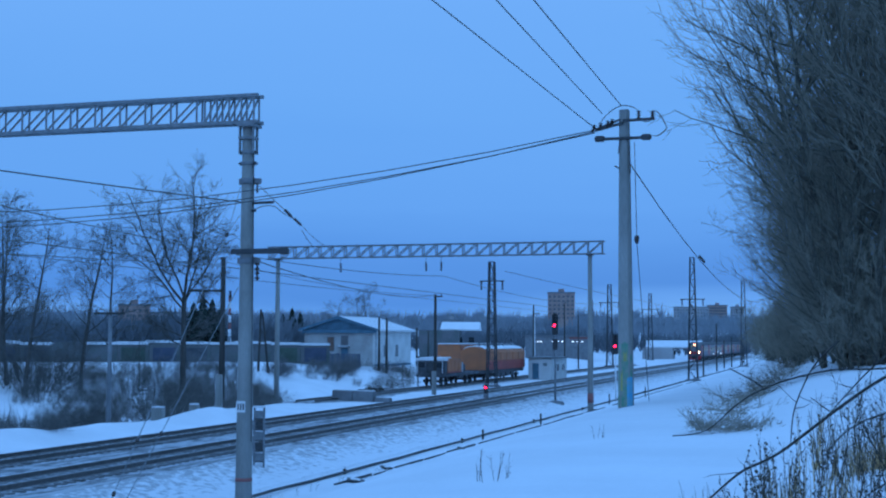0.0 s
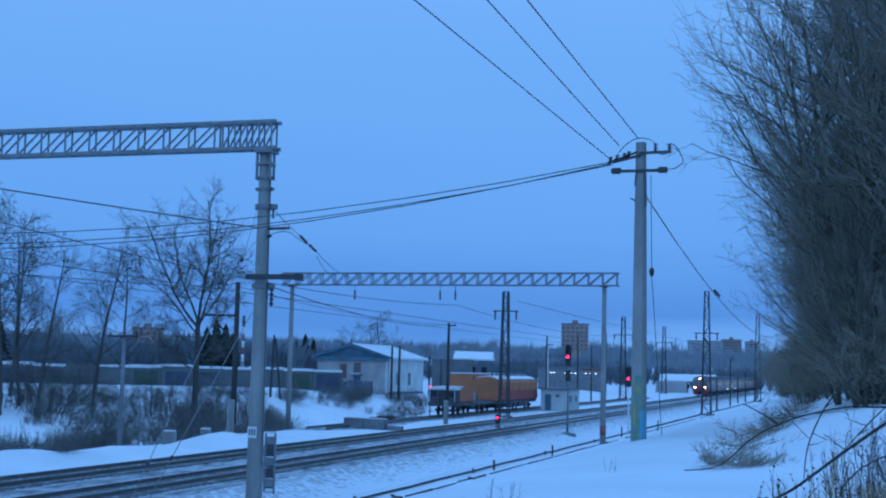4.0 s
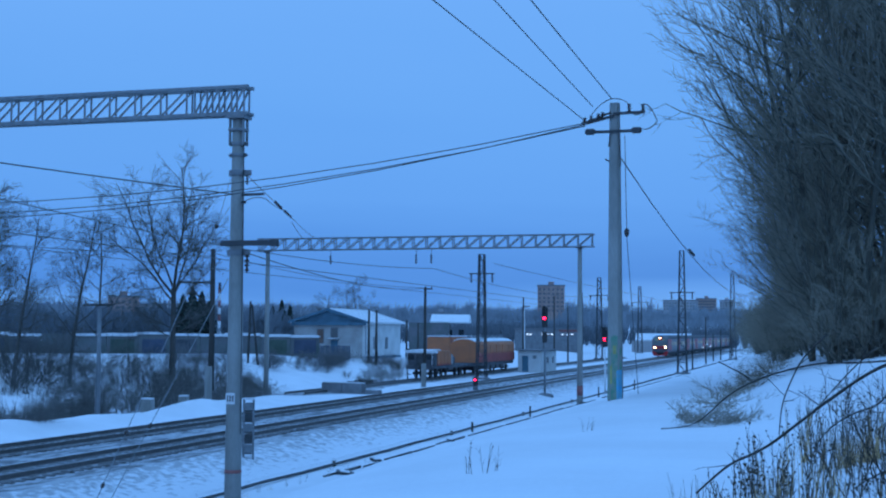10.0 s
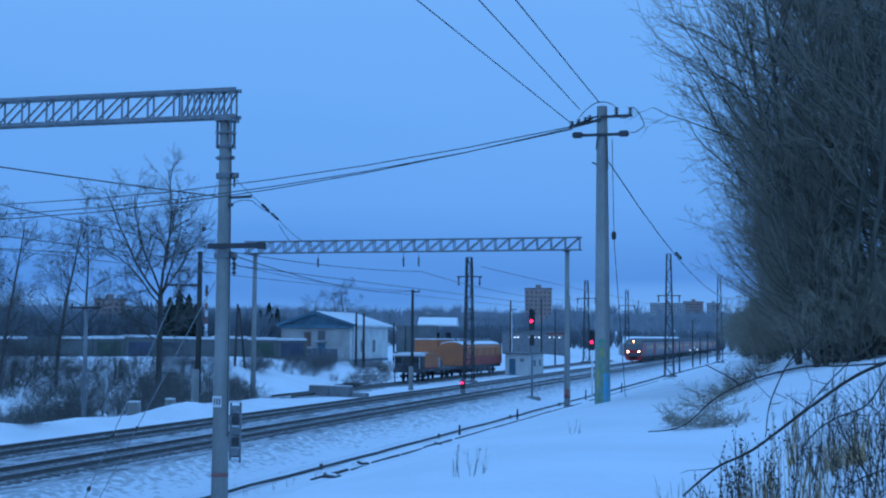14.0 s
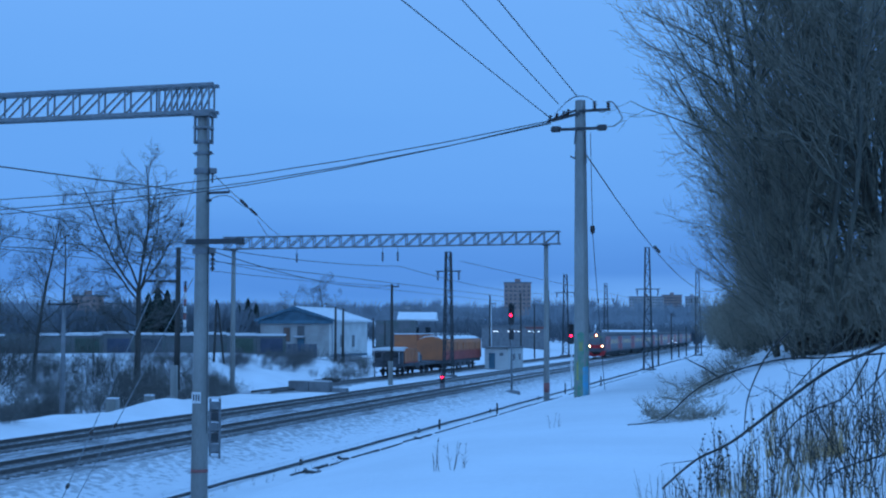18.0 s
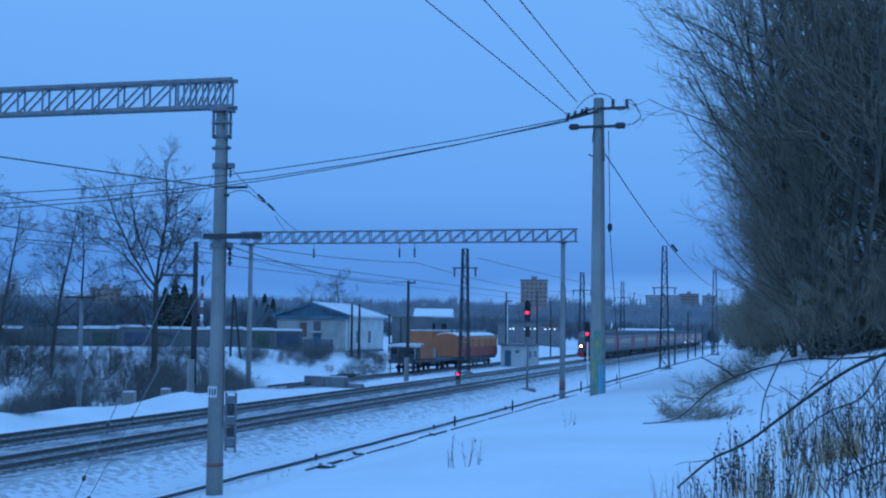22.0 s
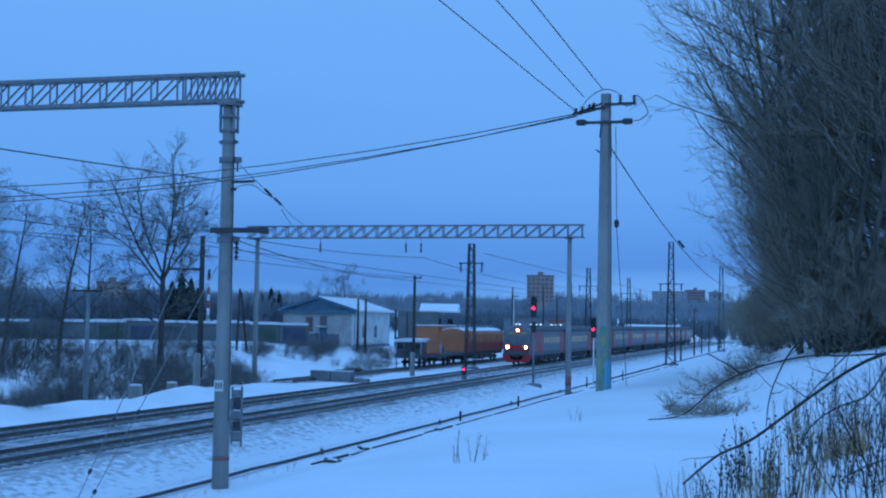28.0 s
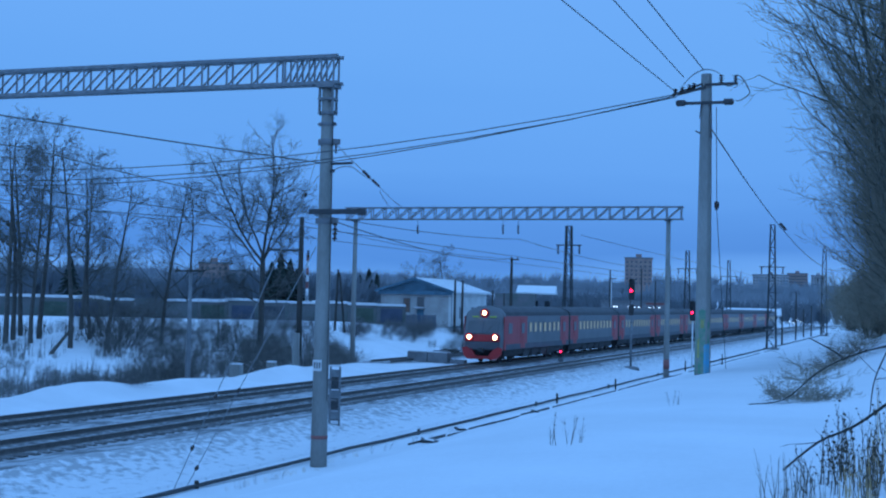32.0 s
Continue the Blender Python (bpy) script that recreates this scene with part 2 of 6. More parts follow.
def box(x0, x1, y0, y1, z0, z1, bevel=0.0, bm=None):
    bm = bm or bmesh.new()
    g = bmesh.ops.create_cube(bm, size=1, matrix=Matrix.Translation(((x0 + x1) / 2, (y0 + y1) / 2, (z0 + z1) / 2)) @ Matrix.Diagonal((x1 - x0, y1 - y0, z1 - z0, 1)))
    if bevel:
        es = list({e for v in g["verts"] for e in v.link_edges})
        bmesh.ops.bevel(bm, geom=es, offset=bevel, segments=2, affect="EDGES")
    return bm


def rod(p, q, r0, r1=None, n=8, bm=None):
    bm = bm or bmesh.new()
    p, q = Vector(p), Vector(q)
    d = q - p
    m = Matrix.Translation((p + q) / 2) @ d.to_track_quat("Z", "Y").to_matrix().to_4x4()
    bmesh.ops.create_cone(bm, cap_ends=True, segments=n, radius1=r0, radius2=r0 if r1 is None else r1, depth=d.length, matrix=m)
    return bm


def bar(p, q, w, bm=None, h=None):
    """A square bar from p to q."""
    bm = bm or bmesh.new()
    p, q = Vector(p), Vector(q)
    d = q - p
    m = Matrix.Translation((p + q) / 2) @ d.to_track_quat("Z", "Y").to_matrix().to_4x4() @ Matrix.Diagonal((w, h or w, d.length, 1))
    bmesh.ops.create_cube(bm, size=1, matrix=m)
    return bm


def lathe(rings, n=12, bm=None, at=(0, 0, 0)):
    """A turned body from (radius, height) rings."""
    bm = bm or bmesh.new()
    loops = [[bm.verts.new((at[0] + r * math.cos(2 * math.pi * k / n), at[1] + r * math.sin(2 * math.pi * k / n), at[2] + z)) for k in range(n)] for r, z in rings]
    for a, b in zip(loops, loops[1:]):
        for k in range(n):
            bm.faces.new((a[k], a[(k + 1) % n], b[(k + 1) % n], b[k])).smooth = True
    bm.faces.new(loops[0][::-1])
    bm.faces.new(loops[-1])
    return bm


def prism(outline, y0, y1, bm=None):
    """An outline in x, z drawn out from y0 to y1."""
    bm = bm or bmesh.new()
    a = [bm.verts.new((x, y0, z)) for x, z in outline]
    b = [bm.verts.new((x, y1, z)) for x, z in outline]
    bm.faces.new(a)
    bm.faces.new(b[::-1])
    for k in range(len(a)):
        bm.faces.new((a[k], b[k], b[(k + 1) % len(a)], a[(k + 1) % len(a)]))
    bmesh.ops.recalc_face_normals(bm, faces=bm.faces)
    return bm


def sagging(p, q, sag, r, parts=14, n=4):
    """A hanging wire."""
    p, q = Vector(p), Vector(q)
    verts, faces = [], []
    side = (q - p).cross(Vector((0, 0, 1))).normalized()
    up = side.cross((q - p).normalized())
    for k in range(parts + 1):
        s = k / parts
        c = p.lerp(q, s) - Vector((0, 0, 4 * sag * s * (1 - s)))
        for j in range(n):
            a = 2 * math.pi * j / n
            verts.append(c + side * (r * math.cos(a)) + up * (r * math.sin(a)))
    for k in range(parts):
        for j in range(n):
            faces.append((k * n + j, k * n + (j + 1) % n, (k + 1) * n + (j + 1) % n, (k + 1) * n + j))
    return verts, faces


def wire(name, p, q, sag, r, label, category="wire", group="", mat=None):
    v, f = sagging(p, q, sag, r)
    ob = mesh_of(name, v, f, mat or WIRE)
    return tagged(ob, label, category, group)


def insulator(name, at, parent, length=0.35, r=0.07, tilt=(0, 0, 0)):
    """A string of porcelain sheds, hanging down from its place."""
    rings = []
    k = 4
    for i in range(k):
        z = -length * i / k
        rings += [(r * 0.35, z), (r, z - length / k * 0.45), (r * 0.35, z - length / k * 0.6)]
    rings.append((r * 0.3, -length))
    ob = part(name, lathe(rings[::-1], 8), PORCELAIN, parent, "dark porcelain insulator")
    ob.matrix_basis = pose(*at, *tilt)
    return ob


# ---- the ground: one snow-covered sheet ----
def ramp(t):
    t = min(1.0, max(0.0, t))
    return t * t * (3 - 2 * t)


PROFILE = [(-36, -0.3), (-34.4, -0.32), (-33.2, -0.30), (-22.9, -0.30), (-21.2, -0.72), (-19.5, -0.95), (-17.5, -0.95), (-15.5, -0.55), (-12, 0.45), (-8.5, 1.65), (-6.4, 2.50), (-5.0, 2.80),
           (-3, 2.93), (0, 3.0), (2, 3.35), (5, 4.3), (9, 5.6), (20, 8.0), (60, 12.0), (4000, 16.0)]


def ground_z(x, y):
    if x > PROFILE[0][0]:
        for (xa, za), (xb, zb) in zip(PROFILE, PROFILE[1:]):
            if x <= xb:
                z = za + (zb - za) * (x - xa) / (xb - xa)
                break
    else:
        z = -0.3
        near = 1 - ramp((y - 78) / 16)
        z -= 0.9 * near * ramp((-38.5 - x) / 5) * (1 - ramp((-46 - x) / 14))
        high = 0.9 + 0.9 * ramp((-x / max(y, 1.0) - 0.36) / 0.1)
        edge = -40 - 8 * ramp((y - 85) / 20)
        z += high * ramp((math.hypot(x, y) - 72) / 72) * ramp((edge - x) / 12)
        z -= 1.1 * ramp((-40 - x) / 6) * (1 - near) * (1 - ramp((-48 - x) / 14)) * (1 - ramp((y - 125) / 25))
    if x > -7 and y > 36:
        z += 0.5 * ramp((y - 36) / 46) * ramp((x + 7) / 7)
    if x > -2.5 and y > 17:
        z += 0.75 * ramp((x + 2.5) / 2.7) * ramp((y - 17) / 15)
    z += 14 * ramp((math.hypot(x, y) - 380) / 900)
    if -40 < x < -33.5:
        hump = math.exp(-((x + 36.2) / 1.25) ** 2)
        z += hump * (1 - ramp((y - 76) / 12)) * (0.46 + 0.16 * math.sin(0.62 * (y - 48.2)) + 0.16 * math.sin(0.29 * (y - 47.0)) + 0.14 * noise.noise((0.75 * y, 7.7, 0.3 * x)))
    if -62 < x < -44 and 98 < y < 175:
        patch = ramp((x + 62) / 4) * ramp((-44 - x) / 4) * ramp((y - 98) / 8) * ramp((175 - y) / 10)
        z += patch * (0.55 * noise.noise((0.20 * x, 0.11 * y, 2)) + 0.30 * noise.noise((0.5 * x, 0.3 * y, 8)))
    rough = 0.0 if -34.0 < x < -22.6 else ramp(min(abs(x + 34.0), abs(x + 22.6)) / 2)
    if -40 < x < 12 and y < 140:
        z += rough * (0.05 * noise.noise((0.5 * x, 0.25 * y, 0)) + 0.02 * noise.noise((2.1 * x, 1.3 * y, 4)))
    return z


def steps(stops):
    out = [stops[0][0]]
    for (a, _), (b, d) in zip(stops, stops[1:]):
        k = max(1, round((b - a) / d))
        out += [a + (b - a) * (i + 1) / k for i in range(k)]
    return out


def build_ground():
    xs = steps([(-4000, 0), (-1000, 300), (-300, 60), (-120, 12), (-62, 4), (-40, 1.0), (-33, 0.5), (-23, 2.0), (-15, 0.5), (-6, 0.7), (4, 0.5), (14, 1.5), (60, 8), (400, 60), (4000, 600)])
    ys = steps([(-600, 0), (-60, 90), (-6, 9), (4, 1.0), (60, 0.8), (170, 1.8), (200, 4.5), (420, 15), (1000, 60), (4500, 400)])
    verts = [(x, y, ground_z(x, y)) for y in ys for x in xs]
    w = len(xs)
    faces = [(j * w + i, j * w + i + 1, (j + 1) * w + i + 1, (j + 1) * w + i) for j in range(len(ys) - 1) for i in range(w - 1)]
    ob = mesh_of("ground", verts, faces, SNOW, smooth=True)
    tagged(ob, "blue-lit snow field sloping down to the railway", "snow", kind="structure")


build_ground()

# ---- the railway ----
NEAR_TRACK, FAR_TRACK, SIDING = -25.3, -30.4, -38.4
GAUGE = 1.52
TRACK_START, TRACK_END = -20.0, 420.0


def rail_bm(x, y0, y1, z=0.0):
    o = [(-0.075, -0.18), (0.075, -0.18), (0.075, -0.165), (0.012, -0.14), (0.012, -0.045), (0.036, -0.03), (0.036, 0), (-0.036, 0), (-0.036, -0.03), (-0.012, -0.045), (-0.012, -0.14), (-0.075, -0.165)]
    return prism([(x + a, z + b) for a, b in o], y0, y1)


def build_track(name, x, label, z=0.0, y0=TRACK_START, y1=TRACK_END, sleepers=True):
    t = thing(name, (x, 0, z), label, "railway track", "parallel tracks")
    bed = prism([(-2.545, -0.36), (-2.4, -0.275), (-1.75, -0.245), (-0.86, -0.21), (-0.80, -0.19), (0.80, -0.19), (0.86, -0.21), (1.75, -0.245), (2.4, -0.275), (2.545, -0.36)], y0, y1)
    part("ballast_bed", bed, BALLAST, t, "dark crushed stone with blown snow")
    for s in (-1, 1):
        strip = prism([(s * 0.80 - 0.20, -0.20), (s * 0.80 - 0.14, -0.168), (s * 0.80 + 0.15, -0.168), (s * 0.80 + 0.22, -0.23)], y0, y1)
        part("bare_strip", strip, BARE_BALLAST, t, "dark thawed strip along the rail")
        part("rail", rail_bm(s * (GAUGE / 2 + 0.036), y0, y1), RAIL, t)
    if sleepers:
        first = None
        y = 20.0
        for k in range(150):
            if first is None:
                first = part("sleeper", box(-1.35, 1.35, -0.13, 0.13, -0.26, -0.175, 0.02), SLEEPER, t)
                first.matrix_basis = pose(0, y, 0)
            else:
                same("sleeper", first, t, (0, y, 0))
            y += 0.56
    return t


def build_shoulder():
    """The rippled, half snowed-over stone shoulder beside the near track."""
    xs = [-23.0 + 0.11 * k for k in range(33)]
    ys = steps([(10, 0), (75, 0.15), (130, 0.8), (300, 6)])
    verts, faces = [], []
    for y in ys:
        for x in xs:
            u = (x + 23.0) / 3.52
            edge = 0.05 if 0.03 < u < 0.93 else -0.06
            rip = noise.noise((x * 1.6 + 0.7 * y, 1.5 * y - 0.7 * x, 0)) + 0.6 * noise.noise((x * 3.2 + 1.0 * y, y * 2.8, 3))
            verts.append((x, y, ground_z(x, y) + edge + 0.055 * rip))
    w = len(xs)
    faces = [(j * w + i, j * w + i + 1, (j + 1) * w + i + 1, (j + 1) * w + i) for j in range(len(ys) - 1) for i in range(w - 1)]
    tagged(mesh_of("ballast_shoulder", verts, faces, SHOULDER, smooth=True), "rippled snow over the stone shoulder of the railway", "snow", kind="structure")


build_shoulder()
build_track("railway_track", NEAR_TRACK, "worn steel rails on sleepers in dark snowy ballast")
build_track("railway_track", FAR_TRACK, "worn steel rails carrying the oncoming train")
build_track("siding_track", SIDING, "snowy siding rails under orange wagons", -0.05, 92, 260, sleepers=False)


# ---- the catenary portals ----
def truss(parent, x0, x1, z0, z1, depth, panel, chord, web, seed=1):
    """A lattice cross-beam along x: two chords on either face, posts and diagonals."""
    for y in (-depth / 2, depth / 2):
        for z in (z0, z1):
            part("chord", bar((x0, y, z), (x1, y, z), chord), STEEL, parent)
    n = max(2, round((x1 - x0) / panel))
    post_src = diag_src = tie_src = None
    step = (x1 - x0 - 0.3) / n
    for k in range(n + 1):
        x = x0 + 0.15 + k * step
        for y in (-depth / 2 + 0.004, depth / 2 - 0.004):
            if post_src is None:
                post_src = part("post", bar((0, 0, z0), (0, 0, z1), web), STEEL, parent)
                post_src.matrix_basis = pose(x, y, 0)
            else:
                same("post", post_src, parent, (x, y, 0))
            if k < n:
                if diag_src is None:
                    diag_src = part("diagonal", bar((0, 0, z0), (step, 0, z1), web), STEEL, parent)
                    diag_src.matrix_basis = pose(x, y, 0)
                else:
                    same("diagonal", diag_src, parent, (x, y, 0))
        for z in (z0, z1):
            if tie_src is None:
                tie_src = part("tie", bar((0, -depth / 2, 0), (0, depth / 2, 0), web), STEEL, parent)
                tie_src.matrix_basis = pose(x, 0, z)
            else:
                same("tie", tie_src, parent, (x, 0, z))


def concrete_mast(parent, x, z0, z1, r0, r1, marked):
    part("mast", lathe([(r0, z0), (r0 - (r0 - r1) * 0.5, (z0 + z1) / 2), (r1, z1)], 16, at=(x, 0, 0)), CONCRETE, parent, "tapered grey concrete mast")
    if marked:
        rr = r0 * 0.985
        part("level_mark", lathe([(rr + 0.006, -0.06), (rr + 0.006, 0.05)], 16, at=(x, 0, 0)), RED_MARK, parent, "faded red level mark")


def collar(parent, x, z, r, h=0.14, label="rusty clamp band"):
    bm = lathe([(r, z - h / 2), (r + 0.018, z - h / 2 + 0.02), (r + 0.018, z + h / 2 - 0.02), (r, z + h / 2)], 14, at=(x, 0, 0))
    box(x - r - 0.08, x - r, -0.04, 0.04, z - h / 2, z + h / 2, bm=bm)
    box(x + r, x + r + 0.08, -0.04, 0.04, z - h / 2, z + h / 2, bm=bm)
    part("clamp", bm, CONCRETE_DARK, parent, label)


MAST_X = -18.3


def build_first_portal():
    p = thing("catenary_portal", (0, 38.8, 0), "concrete mast portal with a steel lattice beam over the tracks", "catenary portal", "catenary portals")
    concrete_mast(p, MAST_X, -1.3, 11.45, 0.275, 0.195, True)
    truss(p, -47.0, MAST_X - 1.65, 11.62, 12.50, 0.42, 0.95, 0.11, 0.05)
    truss(p, MAST_X - 1.65, MAST_X + 0.42, 11.62, 12.50, 0.42, 0.47, 0.11, 0.05)
    part("bearing_plate", box(MAST_X - 0.30, MAST_X + 0.34, -0.3, 0.3, 11.46, 11.56, 0.01), STEEL, p)
    for dx in (-0.235, 0.235):
        for dy in (-0.15, 0.15):
            part("bracket_channel", box(MAST_X + dx - 0.03, MAST_X + dx + 0.03, dy - 0.05, dy + 0.05, 10.58, 11.46, 0.008), STEEL, p, "pale steel bracket channel")
    part("bracket_frame", box(MAST_X - 0.27, MAST_X + 0.27, -0.235, 0.235, 11.06, 11.14, 0.01), STEEL, p, "bolted steel frame")
    for z in (10.64, 10.27):
        collar(p, MAST_X, z, 0.275 - 0.08 * (z + 1.3) / 12.75 + 0.012, 0.12)
        for sx in (-0.3, 0.3):
            part("clamp_bolt", rod((MAST_X + sx, -0.09, z), (MAST_X + sx, 0.09, z), 0.022, n=6), DARK_STEEL, p)
    for z in (9.68, 7.07):
        collar(p, MAST_X, z, 0.275 - 0.08 * (z + 1.3) / 12.75 + 0.02, 0.2, "heavy bolted clamp band")
        part("clamp_lug", box(MAST_X + 0.24, MAST_X + 0.47, -0.06, 0.06, z - 0.09, z + 0.09, 0.02), CONCRETE_DARK, p, "heavy bolted lug")
    # the heavy cross bracket and the thin one above it
    bm = box(MAST_X - 0.42, MAST_X + 1.58, -0.36, -0.26, 7.27, 7.44, 0.015)
    box(MAST_X + 1.3, MAST_X + 1.6, -0.38, -0.24, 7.24, 7.46, 0.02, bm)
    part("bracket_arm", bm, DARK_STEEL, p, "dark cross bracket")
    part("bracket_arm", bar((MAST_X + 0.1, -0.05, 8.95), (MAST_X + 0.96, -0.05, 8.97), 0.08), DARK_STEEL, p, "thin dark side arm")
    part("clamp_bolt", rod((MAST_X + 0.2, -0.1, 8.71), (MAST_X + 0.34, -0.1, 8.71), 0.05, n=8), DARK_STEEL, p)
    part("down_lead", rod((MAST_X + 0.29, -0.1, 1.2), (MAST_X + 0.24, -0.1, 11.0), 0.015, n=5), DARK_STEEL, p)
    insulator("insulator", (MAST_X + 0.42, -0.1, 7.0), p, 0.6, 0.10)
    insulator("insulator", (MAST_X + 0.38, -0.1, 9.58), p, 0.30, 0.06)
    # number plate: bars in place of its figures
    y = -0.262
    sign = part("number_plate", box(MAST_X - 0.17, MAST_X + 0.13, y - 0.02, y + 0.03, 2.16, 2.52), WHITE_PAINT, p, "small white enamel plate")
    for k, x in enumerate((-0.12, -0.03, 0.06)):
        part("figure_bar", box(MAST_X + x, MAST_X + x + 0.045, y - 0.026, y - 0.018, 2.24, 2.44), BLACK_PAINT, sign)
    # far mast of the portal, beyond the tracks
    concrete_mast(p, -46.6, -2.2, 11.45, 0.275, 0.195, False)
    return p


def build_relay_rack():
    """A steel rack with boxes on the stone shoulder."""
    x, y = -21.9, 47.8
    z = ground_z(x, y)
    t = thing("relay_rack", (x, y, z), "narrow steel rack with stacked boxes beside the track", "rack", turn=20)
    for s in (-1, 1):
        part("upright", box(s * 0.19 - 0.04, s * 0.19 + 0.04, -0.06, 0.06, -0.3, 2.35), STEEL, t)
    for k in range(5):
        zz = 0.25 + 0.42 * k
        part("box", box(-0.145, 0.145, -0.12, 0.1, zz, zz + 0.3, 0.02), DARK_STEEL if k % 2 else STEEL, t)
        part("shelf", box(-0.15, 0.15, -0.1, 0.1, zz - 0.05, zz - 0.004), DARK_STEEL, t)
    part("snow_cap", box(-0.26, 0.26, -0.14, 0.14, 2.35, 2.42, 0.03), SNOW_CAP, t)


def build_second_portal():
    p = thing("catenary_portal", (0, 101.8, 0), "farther concrete portal with a slender lattice beam", "catenary portal", "catenary portals")
    concrete_mast(p, MAST_X, -1.3, 11.3, 0.24, 0.17, True)
    part("painted_band", lathe([(0.246, -0.35), (0.246, 0.4)], 14, at=(MAST_X, 0, 0)), RED_MARK, p, "faded red and white painted band")
    concrete_mast(p, -45.1, -2.4, 11.3, 0.24, 0.17, False)
    part("foundation", box(-45.55, -44.6, -0.5, 0.5, -2.4, -0.9, 0.04), CONCRETE_DARK, p, "snow-topped concrete footing")
    truss(p, -46.0, MAST_X + 1.15, 11.38, 12.36, 0.5, 1.15, 0.10, 0.07)
    for x in (MAST_X, -45.1):
        part("bearing_plate", box(x - 0.28, x + 0.28, -0.28, 0.28, 11.26, 11.34), DARK_STEEL, p)
    for x in (-39.4, -31.9, -30.6):
        hang = part("hanger", rod((x, 0, 11.35), (x, 0, 10.9), 0.02, n=5), DARK_STEEL, p)
        insulator("insulator", (x, 0, 10.9), p, 0.75, 0.13)


build_first_portal()
build_relay_rack()
build_second_portal()


def lattice_mast(x, y, top, w0, w1, arm_z, arm_len, label):
    z0 = ground_z(x, y)
    t = thing("lattice_mast", (x, y, z0), label, "lattice mast", "steel lattice masts")
    h = top - z0
    def corner(sx, sy, z):
        w = w0 + (w1 - w0) * z / h
        return (sx * w / 2, sy * w / 2, z)
    for sx in (-1, 1):
        for sy in (-1, 1):
            part("leg", bar(corner(sx, sy, 0), corner(sx, sy, h), 0.11), DARK_STEEL, t)
    levels = 11
    for k in range(levels):
        za, zb = h * k / levels, h * (k + 1) / levels
        for s in (-1, 1):
            flip = 1 if k % 2 else -1
            for a, b in ((corner(-flip, s, za), corner(flip, s, zb)), (corner(s, -flip, za), corner(s, flip, zb)), (corner(-1, s, zb), corner(1, s, zb)), (corner(s, -1, zb), corner(s, 1, zb))):
                part("brace", bar(a, b, 0.06), DARK_STEEL, t)
    az = arm_z - z0
    part("cross_arm", bar((-arm_len / 2, 0, az), (arm_len / 2, 0, az), 0.12), DARK_STEEL, t)
    for s in (-1, 1):
        insulator("insulator", (s * arm_len * 0.42, 0, az - 0.05), t, 0.9, 0.16)
    part("footing", box(-w0 * 0.8, w0 * 0.8, -w0 * 0.8, w0 * 0.8, -0.3, 0.2, 0.03), CONCRETE_DARK, t)
    return t


lattice_mast(-34.0, 131.5, 12.7, 0.95, 0.52, 10.7, 2.7, "dark steel lattice mast with a short cross-arm beside wagons")
lattice_mast(-18.5, 182.5, 16.1, 1.25, 0.55, 10.3, 3.4, "tall dark lattice mast beside the railway")
lattice_mast(-18.5, 290.0, 17.7, 1.35, 0.6, 11.5, 3.2, "distant tall lattice mast beside the railway")
lattice_mast(-40.5, 246.0, 15.2, 1.2, 0.6, 11.8, 4.0, "distant dark lattice mast with a cross-arm")
lattice_mast(-44.0, 330.0, 16.5, 1.2, 0.6, 12.5, 4.5, "distant dark lattice mast with a cross-arm")


# ---- the power pole on the bank and its wires ----
PX, PY = -5.42, 35.6
PZ = 2.70


